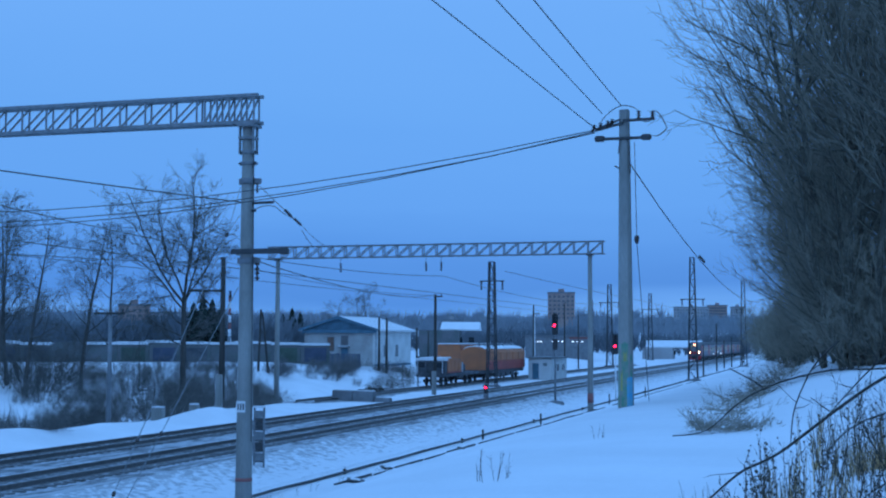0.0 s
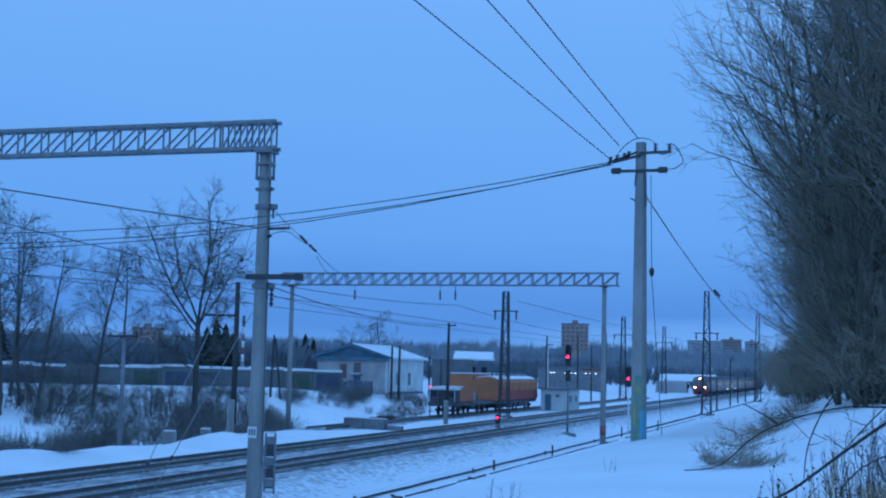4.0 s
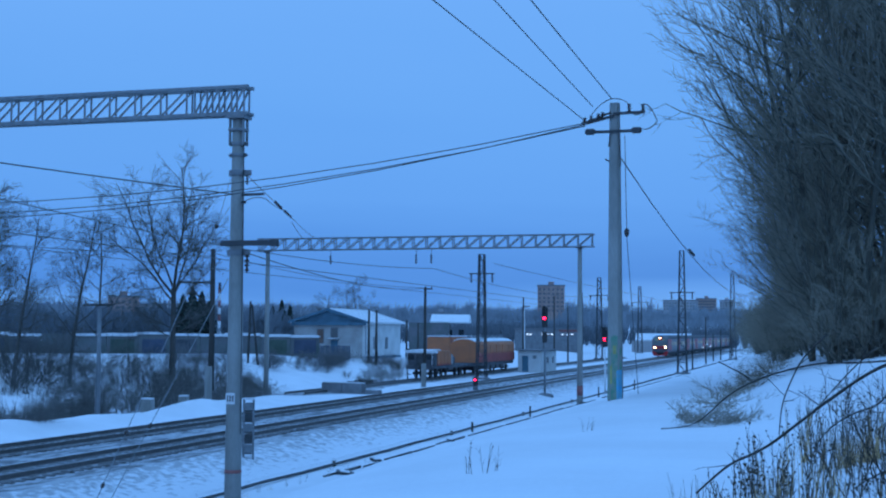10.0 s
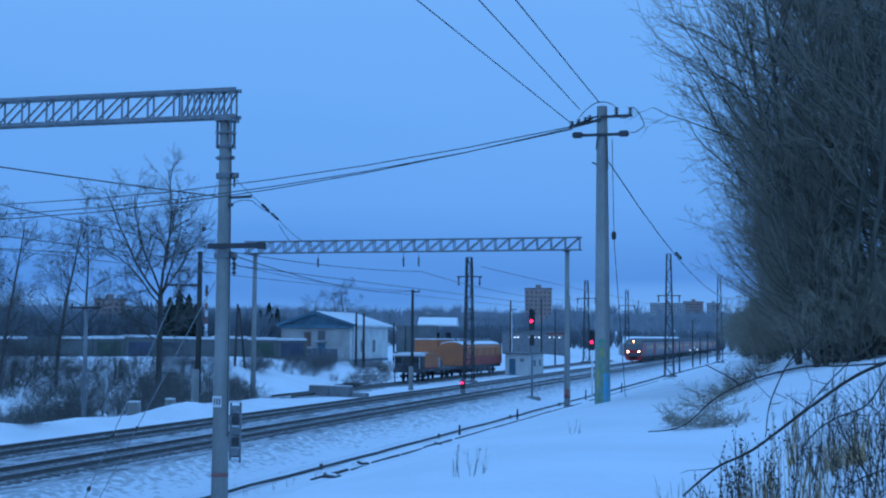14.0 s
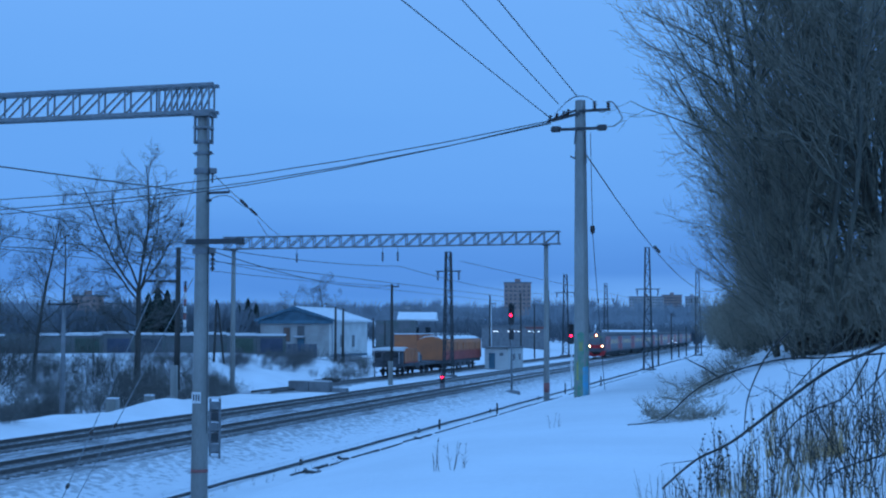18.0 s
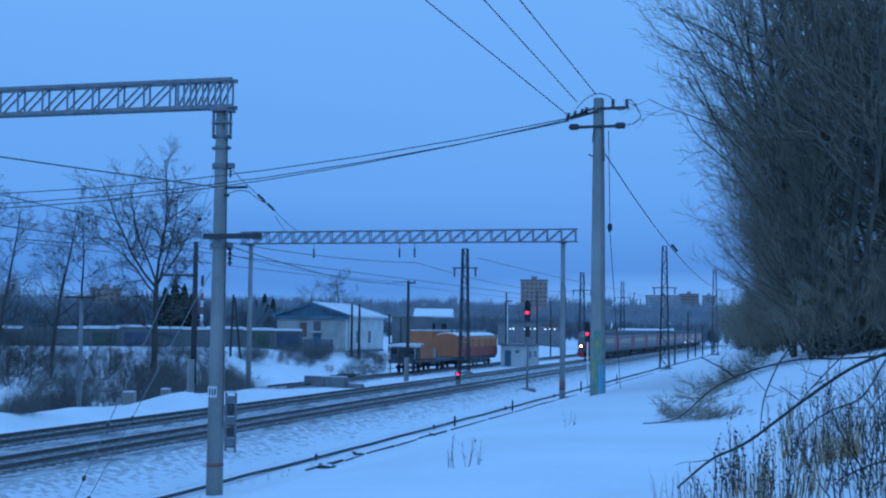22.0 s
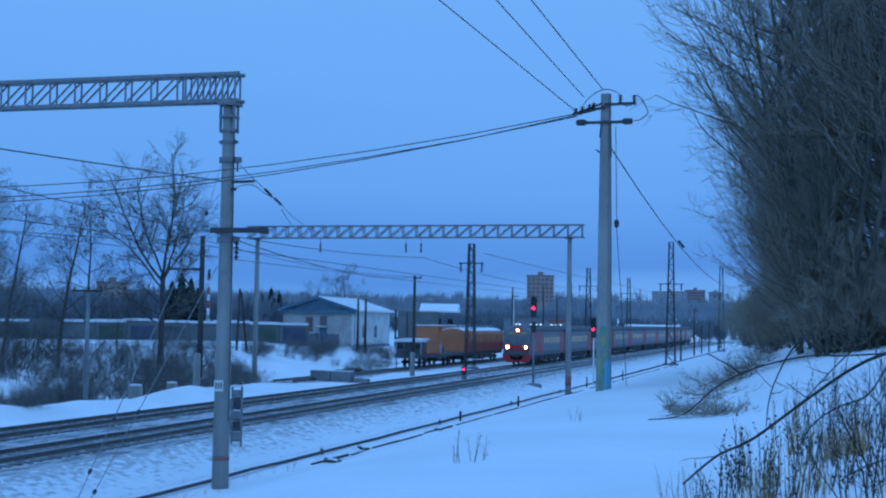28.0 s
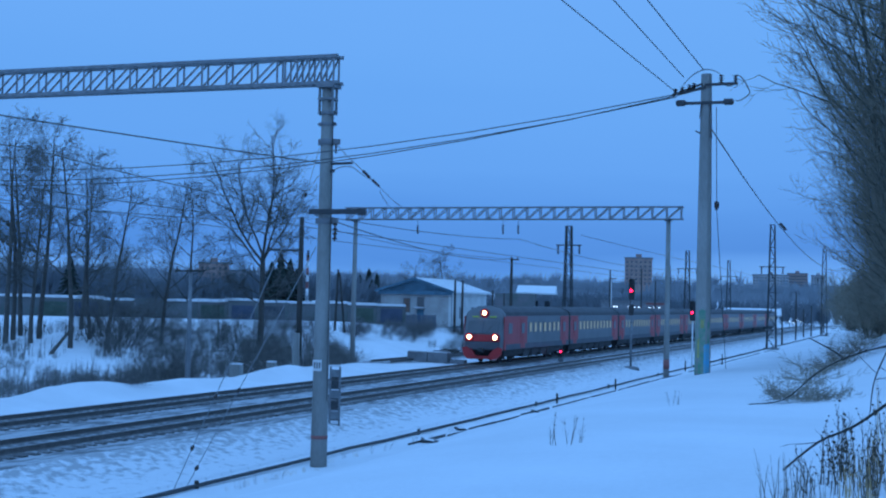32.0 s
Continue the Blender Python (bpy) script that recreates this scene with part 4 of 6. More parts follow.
def build_train():
    """The train runs towards -y; its front face is at local y = 0."""
    t = thing("commuter_train", (FAR_TRACK, 303.0, 0), "grey and red electric commuter train with lit headlights", "train")
    body_src = roof_src = under_src = bogie_src = win_src = door_src = band_src = gang_src = lit_src = None
    for c in range(CAR_COUNT):
        y0 = 0.9 + c * (CAR_LENGTH + CAR_GAP) if c else 0.9
        L = CAR_LENGTH - (0.9 if c == 0 else 0)
        if c:
            y0 = c * (CAR_LENGTH + CAR_GAP)
        o = shell_outline()
        if c == 0:
            body = part("carriage_body", prism(o, 0, L), TRAIN_GREY, t, "grey carriage body of the leading car")
            body.matrix_basis = pose(0, y0, 0)
        elif body_src is None:
            body = body_src = part("carriage_body", prism(o, 0, CAR_LENGTH), TRAIN_GREY, t)
            body.matrix_basis = pose(0, y0, 0)
        else:
            body = same("carriage_body", body_src, t, (0, y0, 0))
        # roof skin
        ro = [(x * 1.012, z + 0.02) for x, z in o if z > 3.5]
        if c == 0:
            part("roof", prism(ro, 0.1, L), TRAIN_ROOF, body, "sooty dark roof")
        elif roof_src is None:
            roof_src = part("roof", prism(ro, 0, CAR_LENGTH), TRAIN_ROOF, body, "sooty dark roof")
        else:
            same("roof", roof_src, body)
        if under_src is None:
            bm = box(-1.35, 1.35, 0.2, 17.8, 0.55, 1.02, 0.05)
            for yy in (5.2, 7.6, 10.2, 12.3):
                box(-1.4, 1.4, yy, yy + 1.7, 0.35, 0.95, 0.04, bm)
            under_src = part("underframe", bm, UNDERFRAME, body)
            bm = box(-1.25, 1.25, -1.9, 1.9, 0.45, 0.8, 0.05)
            for yy in (-1.25, 1.25):
                for s in (-0.76, 0.76):
                    rod((s - 0.07, yy, 0.47), (s + 0.07, yy, 0.47), 0.47, n=16, bm=bm)
                    box(s - 0.35 if s < 0 else s + 0.1, s - 0.1 if s < 0 else s + 0.35, yy - 0.2, yy + 0.2, 0.3, 0.65, bm=bm)
            bogie_src = part("bogie", bm, UNDERFRAME, body)
            bogie_src.matrix_basis = pose(0, 2.4, 0)
        else:
            same("underframe", under_src, body)
            same("bogie", bogie_src, body, (0, 2.4, 0))
        same("bogie", bogie_src, body, (0, L - 3.3, 0))
        # red end panels with doors, lower stripe and windows, on both sides
        for s in (-1, 1):
            face = 0 if s > 0 else 180
            if door_src is None:
                door_src = part("end_panel", box(-0.02, 0.02, -1.4, 1.4, 1.0, 3.52, 0.005), TRAIN_RED, body, "red painted end panel")
                bm = box(-0.02, 0.035, -0.62, 0.62, 1.05, 3.35, 0.01)
                box(0.03, 0.045, -0.02, 0.02, 1.1, 3.3, bm=bm)
                leaf_src = part("door", bm, TRAIN_RED, body, "red sliding door")
                pane_src = part("door_pane", box(-0.02, 0.05, -0.42, 0.42, 2.2, 3.0, 0.005), PANE, body)
                win_src = part("window", box(-0.02, 0.03, -0.50, 0.50, 2.12, 3.06, 0.008), PANE, body, "grey carriage window")
                lit_src = part("window_light", box(0.0, 0.034, -0.24, 0.24, 2.3, 3.0, 0.004), LIT_WINDOW, body, "dim lamp light behind the pane")
                band_src = part("lower_band", box(-0.02, 0.024, 0, 18.7, 1.0, 1.42, 0.005), TRAIN_DARK, body, "dark lower stripe")
                for ob, yy in ((door_src, L - 1.45), (leaf_src, L - 1.6), (pane_src, L - 1.6), (win_src, L - 3.6), (lit_src, L - 3.6)):
                    ob.matrix_basis = pose(s * HALF, yy, 0, 0, 0, face)
                band_src.matrix_basis = pose(s * HALF + s * 0.01, 0 if s > 0 else 18.7, 0, 0, 0, face)
            else:
                same("end_panel", door_src, body, (s * HALF, L - 1.45, 0), face)
                same("door", leaf_src, body, (s * HALF, L - 1.6, 0), face)
                same("door_pane", pane_src, body, (s * HALF, L - 1.6, 0), face)
                same("window", win_src, body, (s * HALF, L - 3.6, 0), face)
                same("window_light", lit_src, body, (s * HALF, L - 3.6, 0), face)
                same("lower_band", band_src, body, (s * HALF + s * 0.01, 0 if s > 0 else 18.7, 0), face)
            for yy in ((1.45,) if c else (1.45, 4.25)):
                same("end_panel", door_src, body, (s * HALF, yy, 0), face)
                if c or yy > 2:
                    same("door", leaf_src, body, (s * HALF, yy + 0.2, 0), face)
                    same("door_pane", pane_src, body, (s * HALF, yy + 0.2, 0), face)
            first_y = 3.7 if c else 6.6
            n_win = 9 if c else 6
            for k in range(n_win):
                yy = first_y + (L - 4.95 - first_y) * k / (n_win - 1)
                same("window", win_src, body, (s * HALF, yy, 0), face)
                same("window_light", lit_src, body, (s * HALF, yy, 0), face)
        if c:
            if gang_src is None:
                gang_src = part("gangway", box(-0.75, 0.75, -0.62, 0.02, 1.0, 3.5, 0.05), UNDERFRAME, body, "black folded gangway")
            else:
                same("gangway", gang_src, body)
    # the cab: a faceted, slightly raked nose
    def ring(y, half, z0, z1, top, n=8):
        return [(x, y, z) for x, z in shell_outline(half, z0, z1, top, n)]
    rings = [ring(0.92, HALF, 1.0, 3.55, 4.28), ring(0.38, HALF - 0.04, 1.0, 3.5, 4.22), ring(0.08, HALF - 0.17, 1.0, 3.35, 3.98)]
    n = len(rings[0])
    verts = [v for r in rings for v in r]
    faces = [(a * n + k, (a + 1) * n + k, (a + 1) * n + (k + 1) % n, a * n + (k + 1) % n) for a in range(2) for k in range(n)]
    faces.append(tuple(2 * n + k for k in range(n)))
    def rake(z):
        return 0.3 * max(0.0, z - 2.1)
    def raked(bm):
        for vert in bm.verts:
            vert.co.y += rake(vert.co.z)
        return bm
    verts = [(x, y + rake(z) * (1.0 if y < 0.2 else 0.6 if y < 0.5 else 0.0), z) for x, y, z in verts]
    cab = mesh_of("cab_front", verts, faces, TRAIN_GREY, t, "grey cab front with red bands")
    part("windscreen", raked(box(-1.22, 1.22, 0.03, 0.10, 2.22, 3.18, 0.02)), PANE, cab, "dark wide windscreen")
    part("windscreen_pillar", raked(box(-0.05, 0.05, 0.0, 0.05, 2.2, 3.2)), TRAIN_DARK, cab)
    part("wiper", raked(bar((0.3, 0.01, 2.25), (0.75, 0.01, 2.85), 0.025)), BLACK_PAINT, cab)
    part("red_band", box(-1.36, 1.36, 0.015, 0.09, 1.62, 2.14, 0.03), TRAIN_RED, cab, "red band between the headlights")
    part("lower_panel", box(-1.33, 1.33, 0.03, 0.2, 1.02, 1.62, 0.04), TRAIN_DARK, cab, "dark lower front panel")
    part("yellow_strip", raked(box(-0.95, -0.42, 0.0, 0.09, 3.42, 3.50)), YELLOW, cab, "yellow-green strip under the top light")
    part("yellow_strip", raked(box(0.42, 0.95, 0.0, 0.09, 3.42, 3.50)), YELLOW, cab)
    part("coupler", box(-0.22, 0.22, -0.45, 0.2, 0.82, 1.15, 0.04), UNDERFRAME, cab)
    # red horned skirt
    for s in (-1, 1):
        bm = bmesh.new()
        o = [(0.42, 0.42), (0.75, 0.28), (1.12, 0.30), (1.45, 0.62), (1.56, 1.12), (1.20, 1.22), (0.72, 0.86)]
        o = [(s * x, z) for x, z in o]
        part("skirt_horn", prism(o, -0.06, 0.25, bm), TRAIN_RED, cab, "red lower skirt horn")
    part("skirt", box(-0.75, 0.75, -0.02, 0.2, 0.3, 0.55, 0.03), TRAIN_RED, cab)
    for s in (-1, 1):
        part("cab_side", box(s * HALF - 0.025, s * HALF + 0.025, 0.45, 0.93, 1.0, 3.5, 0.005), TRAIN_RED, cab, "red cab side panel")
    part("cab_window", box(HALF, HALF + 0.035, 1.5, 2.5, 2.2, 3.0, 0.01), PANE, cab)
    part("headlight_housing", lathe([(0.36, 0), (0.36, 0.12), (0.28, 0.14)], 16), TRAIN_RED, cab).matrix_basis = pose(0, 0.10 + rake(3.7), 3.72, 90, 0, 0)
    dome = [(0.0005, 0.15), (0.09, 0.13), (0.14, 0.08), (0.165, 0.0)][::-1]
    part("top_light", lathe(dome, 16), TOP_LIGHT, cab, "bright warm top light").matrix_basis = pose(0, 0.0 + rake(3.7), 3.74, 90, 0, 0)
    for s in (-1, 1):
        part("headlight_housing", lathe([(0.33, 0), (0.33, 0.10), (0.27, 0.12)], 16), TRAIN_RED, cab).matrix_basis = pose(s * 1.02, 0.06, 1.93, 90, 0, 0)
        part("headlight", lathe(dome, 16), HEADLIGHT, cab, "bright white headlight").matrix_basis = pose(s * 1.02, -0.03, 1.93, 90, 0, 0)
    return t


train = build_train()


# ---- wagons on the siding ----
def wheelset(t, y):
    part("axle", rod((-0.75, y, 0.45), (0.75, y, 0.45), 0.08, n=8), UNDERFRAME, t)
    for s in (-0.76, 0.76):
        part("wheel", rod((s - 0.07, y, 0.45), (s + 0.07, y, 0.45), 0.45, n=16), UNDERFRAME, t)
        part("axle_box", box(s + 0.10 * s, s + 0.35 * s, y - 0.4, y + 0.4, 0.36, 0.62, 0.03) if s > 0 else box(s + 0.35 * s, s + 0.10 * s, y - 0.4, y + 0.4, 0.36, 0.62, 0.03), UNDERFRAME, t)


def build_wagons():
    g = "parked wagons"
    # low work wagon: a dark end platform under snow and an orange cabin
    t = thing("work_wagon", (SIDING, 124.0, -0.05), "low work wagon with a dark snowy end and orange cabin", "wagon", g)
    part("underframe", box(-1.45, 1.45, 0, 13.2, 0.95, 1.25, 0.03), WAGON_DARK, t)
    for yy in (1.3, 3.0, 10.2, 11.9):
        wheelset(t, yy)
    end = part("end_house", box(-1.45, 1.45, 0.1, 1.25, 1.25, 2.5, 0.06), WAGON_DARK, t, "dark blue-black end house")
    part("door", box(-0.4, 0.4, 0.05, 0.12, 1.3, 2.45, 0.02), UNDERFRAME, end)
    for s in (-1, 1):
        part("grab_rail", rod((s * 1.3, -0.02, 1.1), (s * 1.3, -0.02, 2.5), 0.03, n=6), WHITE_PAINT, end)
        part("window", box(s * 0.9 - 0.3, s * 0.9 + 0.3, 0.06, 0.12, 1.85, 2.35), GLASS, end)
    part("snow_cover", box(-1.6, 1.6, -0.05, 1.32, 2.5, 2.78, 0.1), SNOW_CAP, t, "thick snow layer")
    part("buffer_beam", box(-1.4, 1.4, -0.25, 0.05, 0.9, 1.3, 0.02), WAGON_DARK, t)
    part("coupler", box(-0.2, 0.2, -0.75, -0.25, 0.9, 1.2, 0.05), UNDERFRAME, t)
    for s in (-1, 1):
        part("step", box(s * 1.1 - 0.2, s * 1.1 + 0.2, -0.2, 0.05, 0.35, 0.42), UNDERFRAME, t)
    cabin = part("cabin", box(-1.42, 1.42, 1.4, 6.6, 1.25, 2.72, 0.12), ORANGE, t, "orange steel housing dulled for haze")
    part("side_rib", box(1.40, 1.46, 1.5, 6.5, 1.3, 1.42), WAGON_RED, cabin)
    for yy in (2.6, 3.9, 5.2):
        part("side_rib", box(1.40, 1.45, yy, yy + 0.07, 1.42, 2.6), ORANGE, cabin)
    part("roof_snow", box(-1.3, 0.9, 1.5, 4.6, 2.72, 2.86, 0.06), SNOW_CAP, t, "thin uneven snow on the housing")
    part("equipment_box", box(-1.0, 1.2, 7.0, 8.0, 1.25, 2.3, 0.05), PANEL_PALE, t, "pale equipment box")
    part("jib", bar((-0.3, 6.6, 2.2), (-0.3, 12.6, 1.7), 0.3), WAGON_DARK, t, "lowered dark jib")
    part("winch", rod((-1.1, 9.4, 1.65), (0.9, 9.4, 1.65), 0.4, n=12), WAGON_DARK, t)
    # tall orange wagon with a red lower wall
    t = thing("covered_wagon", (SIDING, 140.5, -0.05), "tall orange wagon with a red lower wall and snowy roof", "wagon", g)
    L = 18.5
    part("underframe", box(-1.4, 1.4, 0, L, 0.85, 1.25, 0.03), WAGON_DARK, t)
    for yy in (1.5, 3.3, 15.2, 17.0):
        wheelset(t, yy)
    for k in range(4):
        part("tool_box", box(-1.35, 1.35, 5.2 + 2.3 * k, 6.9 + 2.3 * k, 0.4, 0.84, 0.04), WAGON_DARK, t)
    part("body", prism(shell_outline(1.52, 1.25, 3.2, 3.85), 0.0, L), ORANGE, t, "orange ribbed body")
    part("lower_wall", box(1.51, 1.58, 0.1, L - 0.1, 1.25, 2.2, 0.01), WAGON_RED, t, "red lower wall")
    part("waist_rail", box(1.51, 1.56, 0.1, L - 0.1, 2.24, 2.30, 0.01), WAGON_RED, t)
    for k in range(7):
        part("side_rib", box(1.52, 1.575, 0.3 + 2.95 * k, 0.37 + 2.95 * k, 2.3, 3.2), ORANGE, t)
    part("end_door", box(-0.45, 0.45, -0.05, 0.02, 1.3, 3.1, 0.02), ORANGE, t)
    part("buffer_beam", box(-1.4, 1.4, -0.15, 0.02, 0.85, 1.25, 0.02), WAGON_DARK, t)
    part("roof_snow", prism([(1.30, 3.60), (0.8, 3.88), (0, 4.0), (-0.8, 3.88), (-1.30, 3.60), (-0.7, 3.74), (0, 3.83), (0.7, 3.74)], 0.1, L - 0.1), SNOW_CAP, t)
    for k in range(8):
        part("roof_vent", lathe([(0.2, 0), (0.24, 0.25), (0.0005, 0.35)], 8), STEEL, t).matrix_basis = pose(0.2, 1.5 + 2.2 * k, 3.93)
    # second row behind
    t = thing("covered_wagon", (-46.0, 156.5, -0.6), "long orange wagon standing behind the others under snow", "wagon", g)
    part("body", box(-1.5, 1.5, 0, 15, 1.0, 4.6, 0.08), ORANGE, t)
    part("underframe", box(-1.3, 1.3, 0.2, 14.8, 0.3, 1.0, 0.05), WAGON_DARK, t)
    part("roof_snow", box(-1.5, 1.5, 0, 15, 4.6, 4.75, 0.05), SNOW_CAP, t)
    for k in range(5):
        part("side_rib", box(1.5, 1.56, 0.4 + 2.8 * k, 0.55 + 2.8 * k, 1.0, 4.5), WAGON_RED, t)


build_wagons()


# ---- the yard: booth, concrete trough, footings ----
def build_yard():
    z = -0.32
    t = thing("lineside_booth", (-34.7, 158.0, z), "pale plastered booth with a flat roof and blue door", "booth", turn=-3)
    part("wall", box(-1.5, 1.5, 0, 7.5, 0, 2.65, 0.03), PLASTER, t, "pale plastered walls")
    part("roof", box(-1.75, 1.75, -0.25, 7.75, 2.65, 2.82, 0.03), CONCRETE_DARK, t, "flat overhanging roof slab")
    part("door", box(-0.95, -0.15, -0.05, 0.02, 0.1, 2.05, 0.01), BLUE_BOARD, t, "blue painted door")
    part("handle", box(-0.28, -0.22, -0.09, -0.05, 1.0, 1.1), STEEL, t)
    part("window", box(1.47, 1.53, 2.4, 3.5, 1.1, 1.9), GLASS, t)
    part("window", box(1.47, 1.53, 5.2, 6.3, 1.1, 1.9), GLASS, t)
    part("vent_grille", box(0.4, 0.9, -0.04, 0.02, 1.7, 2.1), STEEL, t)
    # a concrete retaining box by the siding's end
    x, y = -36.2, 96.6
    zz = ground_z(x, y)
    t = thing("concrete_trough", (x, y, zz), "grey concrete block wall half sunk in snow", "concrete block", turn=-16)
    for k in range(2):
        part("slab", box(-1.95 + 2.0 * k, 0.0 + 2.0 * k, -0.25, 0.25, -0.2, 0.82, 0.02), CONCRETE_DARK, t)
    part("slab", box(2.1, 3.5, -0.1, 0.3, -0.2, 0.35, 0.02), CONCRETE_DARK, t)
    part("snow_cover", box(-1.9, 2.0, -0.23, 0.23, 0.82, 0.9, 0.03), SNOW_CAP, t)
    for k in range(3):
        part("beam", bar((-1.2 + 0.3 * k, 1.2 + 0.6 * k, 0.75 + 0.1 * k), (1.6, 1.4 + 0.5 * k, 0.8 + 0.08 * k), 0.09), WOOD_POLE, t)
    for x, y, w, h in ((-38.0, 68.8, 0.32, 0.75), (-36.9, 71.2, 0.26, 0.35), (-36.2, 100.5, 0.4, 0.4)):
        zz = ground_z(x, y)
        t = thing("concrete_footing", (x, y, zz), "snow-capped old concrete footing", "concrete block", "old footings")
        part("block", box(-w, w, -w, w, -0.3, h, 0.05), CONCRETE, t)
        part("snow_cap", box(-w * 0.96, w * 0.96, -w * 0.96, w * 0.96, h, h + 0.08, 0.03), SNOW_CAP, t)


build_yard()


# ---- houses, garages, distance ----
RUST_BOARD = material("rust_brown_boards", (0.22, 0.13, 0.10), 0.8, 0, 0.35, 2, 0.2)


def build_house():
    """The white house: a blue gable to the yard, a snowy roof."""
    g = ground_z(-64, 182)
    t = thing("white_house", (-64.3, 180.2, g), "white plastered house with blue gable and snowy roof", "house", turn=0)
    W, L, H, R = 11.1, 17.0, 5.4, 1.7
    # local x: gable end runs to the west, local y: the long wall runs away
    part("wall", box(-W, 0, 0, L, -0.5, H, 0.02), PLASTER, t, "white plastered wall")
    part("gable_wall", box(-W, -0.3, -0.03, -0.004, -0.5, H - 0.5), PLASTER_OLD, t, "stained grey plaster under the gable")
    part("gable", prism([(-W, H), (0, H), (-W / 2, H + R)], -0.02, 0.3), BLUE_BOARD, t, "blue boarded gable")
    for s in (0, 1):
        o = [(-W / 2, H + R + 0.05), (-W / 2, H + R + 0.35), (0.6, H + 0.12), (0.6, H - 0.16)]
        if s:
            o = [(-W - x, z) for x, z in o]
        part("roof", prism(o, -0.6, L + 0.6), SNOW_CAP, t, "snow-covered roof slope")
    for k in range(9):
        yy = 0.6 + 2.0 * k
        part("roof_seam", bar((-W / 2 + 0.1, yy, H + R + 0.36), (0.58, yy, H + 0.14), 0.09), SNOW_CAP, t)
    part("fascia", box(-W - 0.3, 0.3, -0.35, -0.05, H - 0.5, H + 0.02), BLUE_BOARD, t, "blue fascia board")
    part("plinth", box(0.0, 0.08, 0, L, -0.5, 0.35), BLUE_BOARD, t, "blue painted plinth")
    for x, z0, z1, mat in ((-6.9, 2.3, 4.3, RUST_BOARD), (-4.7, 3.1, 4.5, PANE)):
        f = part("window", box(x - 0.5, x + 0.5, -0.07, 0.02, z0, z1, 0.01), mat, t, "boarded-up rusty window" if mat is RUST_BOARD else "")
        for a0, a1, c0, c1 in ((x - 0.6, x - 0.5, z0 - 0.1, z1 + 0.1), (x + 0.5, x + 0.6, z0 - 0.1, z1 + 0.1), (x - 0.5, x + 0.5, z1, z1 + 0.1), (x - 0.5, x + 0.5, z0 - 0.1, z0)):
            part("frame", box(a0, a1, -0.09, -0.02, c0, c1), STEEL, f)
    part("door", box(-5.25, -4.15, -0.09, 0.0, 0.6, 2.7, 0.01), BLUE_BOARD, t, "dark teal door")
    part("canopy", box(-5.5, -3.9, -0.9, -0.03, 2.82, 2.92, 0.02), STEEL, t)
    part("canopy_snow", box(-5.45, -3.95, -0.85, -0.08, 2.92, 3.08, 0.04), SNOW_CAP, t)
    for side in (0, 1):
        o = [(-W / 2, H + R - 0.05), (-W / 2, H + R + 0.37), (0.72, H + 0.12), (0.72, H - 0.22)]
        if side:
            o = [(-W - x, z) for x, z in o]
        part("barge_board", prism(o, -0.68, -0.605), BLUE_BOARD, t, "teal barge board under the roof edge")
    for y in (4.0, 9.5):
        part("window", box(-0.03, 0.05, y, y + 1.2, 1.4, 3.2, 0.01), PANE, t)
    part("drainpipe", rod((0.1, 0.3, 0), (0.1, 0.3, H), 0.06, n=6), STEEL, t)


build_house()


GARAGE_GREEN = material("faded_green_steel", (0.08, 0.12, 0.09), 0.8, 0, 0.4, 0.8)
GARAGE_BLUE = material("faded_blue_steel", (0.08, 0.10, 0.15), 0.8, 0, 0.4, 0.8)


def build_garages():
    """A long row of garages with snowy roofs."""
    a, b = Vector((-128.0, 128.0)), Vector((-70.0, 166.0))
    d = (b - a).normalized()
    ang = math.degrees(math.atan2(d.y, d.x))
    n = 17
    L = (b - a).length / n
    for k in range(n + 1):
        c = a + d * (L * k)
        z = ground_z(c.x, c.y)
        h = 2.25 + 0.35 * random.random()
        t = thing("garage", (c.x, c.y, 1.45), "dark dirty garage with snow on its flat roof", "garage", "row of garages", ang)
        part("wall", box(0, L - 0.03, 0, 6, -1.6, h, 0.03), BRICK_DARK, t)
        if k != 9:
            part("roof_snow", box(-0.1, L, -0.25, 6.2, h, h + 0.32 + 0.12 * random.random(), 0.1), SNOW_CAP, t, "thick roof snow")
        part("gate", box(0.5, L - 0.5, -0.06, 0.02, 0, 1.95, 0.02), (BRICK_DARK, WAGON_DARK, GARAGE_GREEN, BRICK_DARK, GARAGE_BLUE)[(k * 7) % 5], t, "weathered steel gate")
    t = thing("fence", (-66.4, 167.6, ground_z(-66, 168)), "weathered board fence between garage and house", "fence", turn=28)
    for k in range(18):
        part("board", box(0.24 * k, 0.24 * k + 0.2, -0.02, 0.02, -0.2, 1.75 + 0.12 * random.random()), GARAGE_BLUE if k % 3 else BRICK_DARK, t)
    z = 0.9
    t = thing("shed", (-79.0, 168.0, z), "low shed with a snow-covered roof beside the house", "shed", turn=6)
    part("wall", box(-6, 5.5, 0, 5, -1.2, 2.35), BRICK_DARK, t)
    part("roof_snow", box(-6.4, 5.9, -0.5, 5.4, 2.35, 2.8, 0.15), SNOW_CAP, t)
    part("fence_panel", box(-0.5, 8, -2.1, -2.0, -1.0, 1.2), CONCRETE_DARK, t)


build_garages()


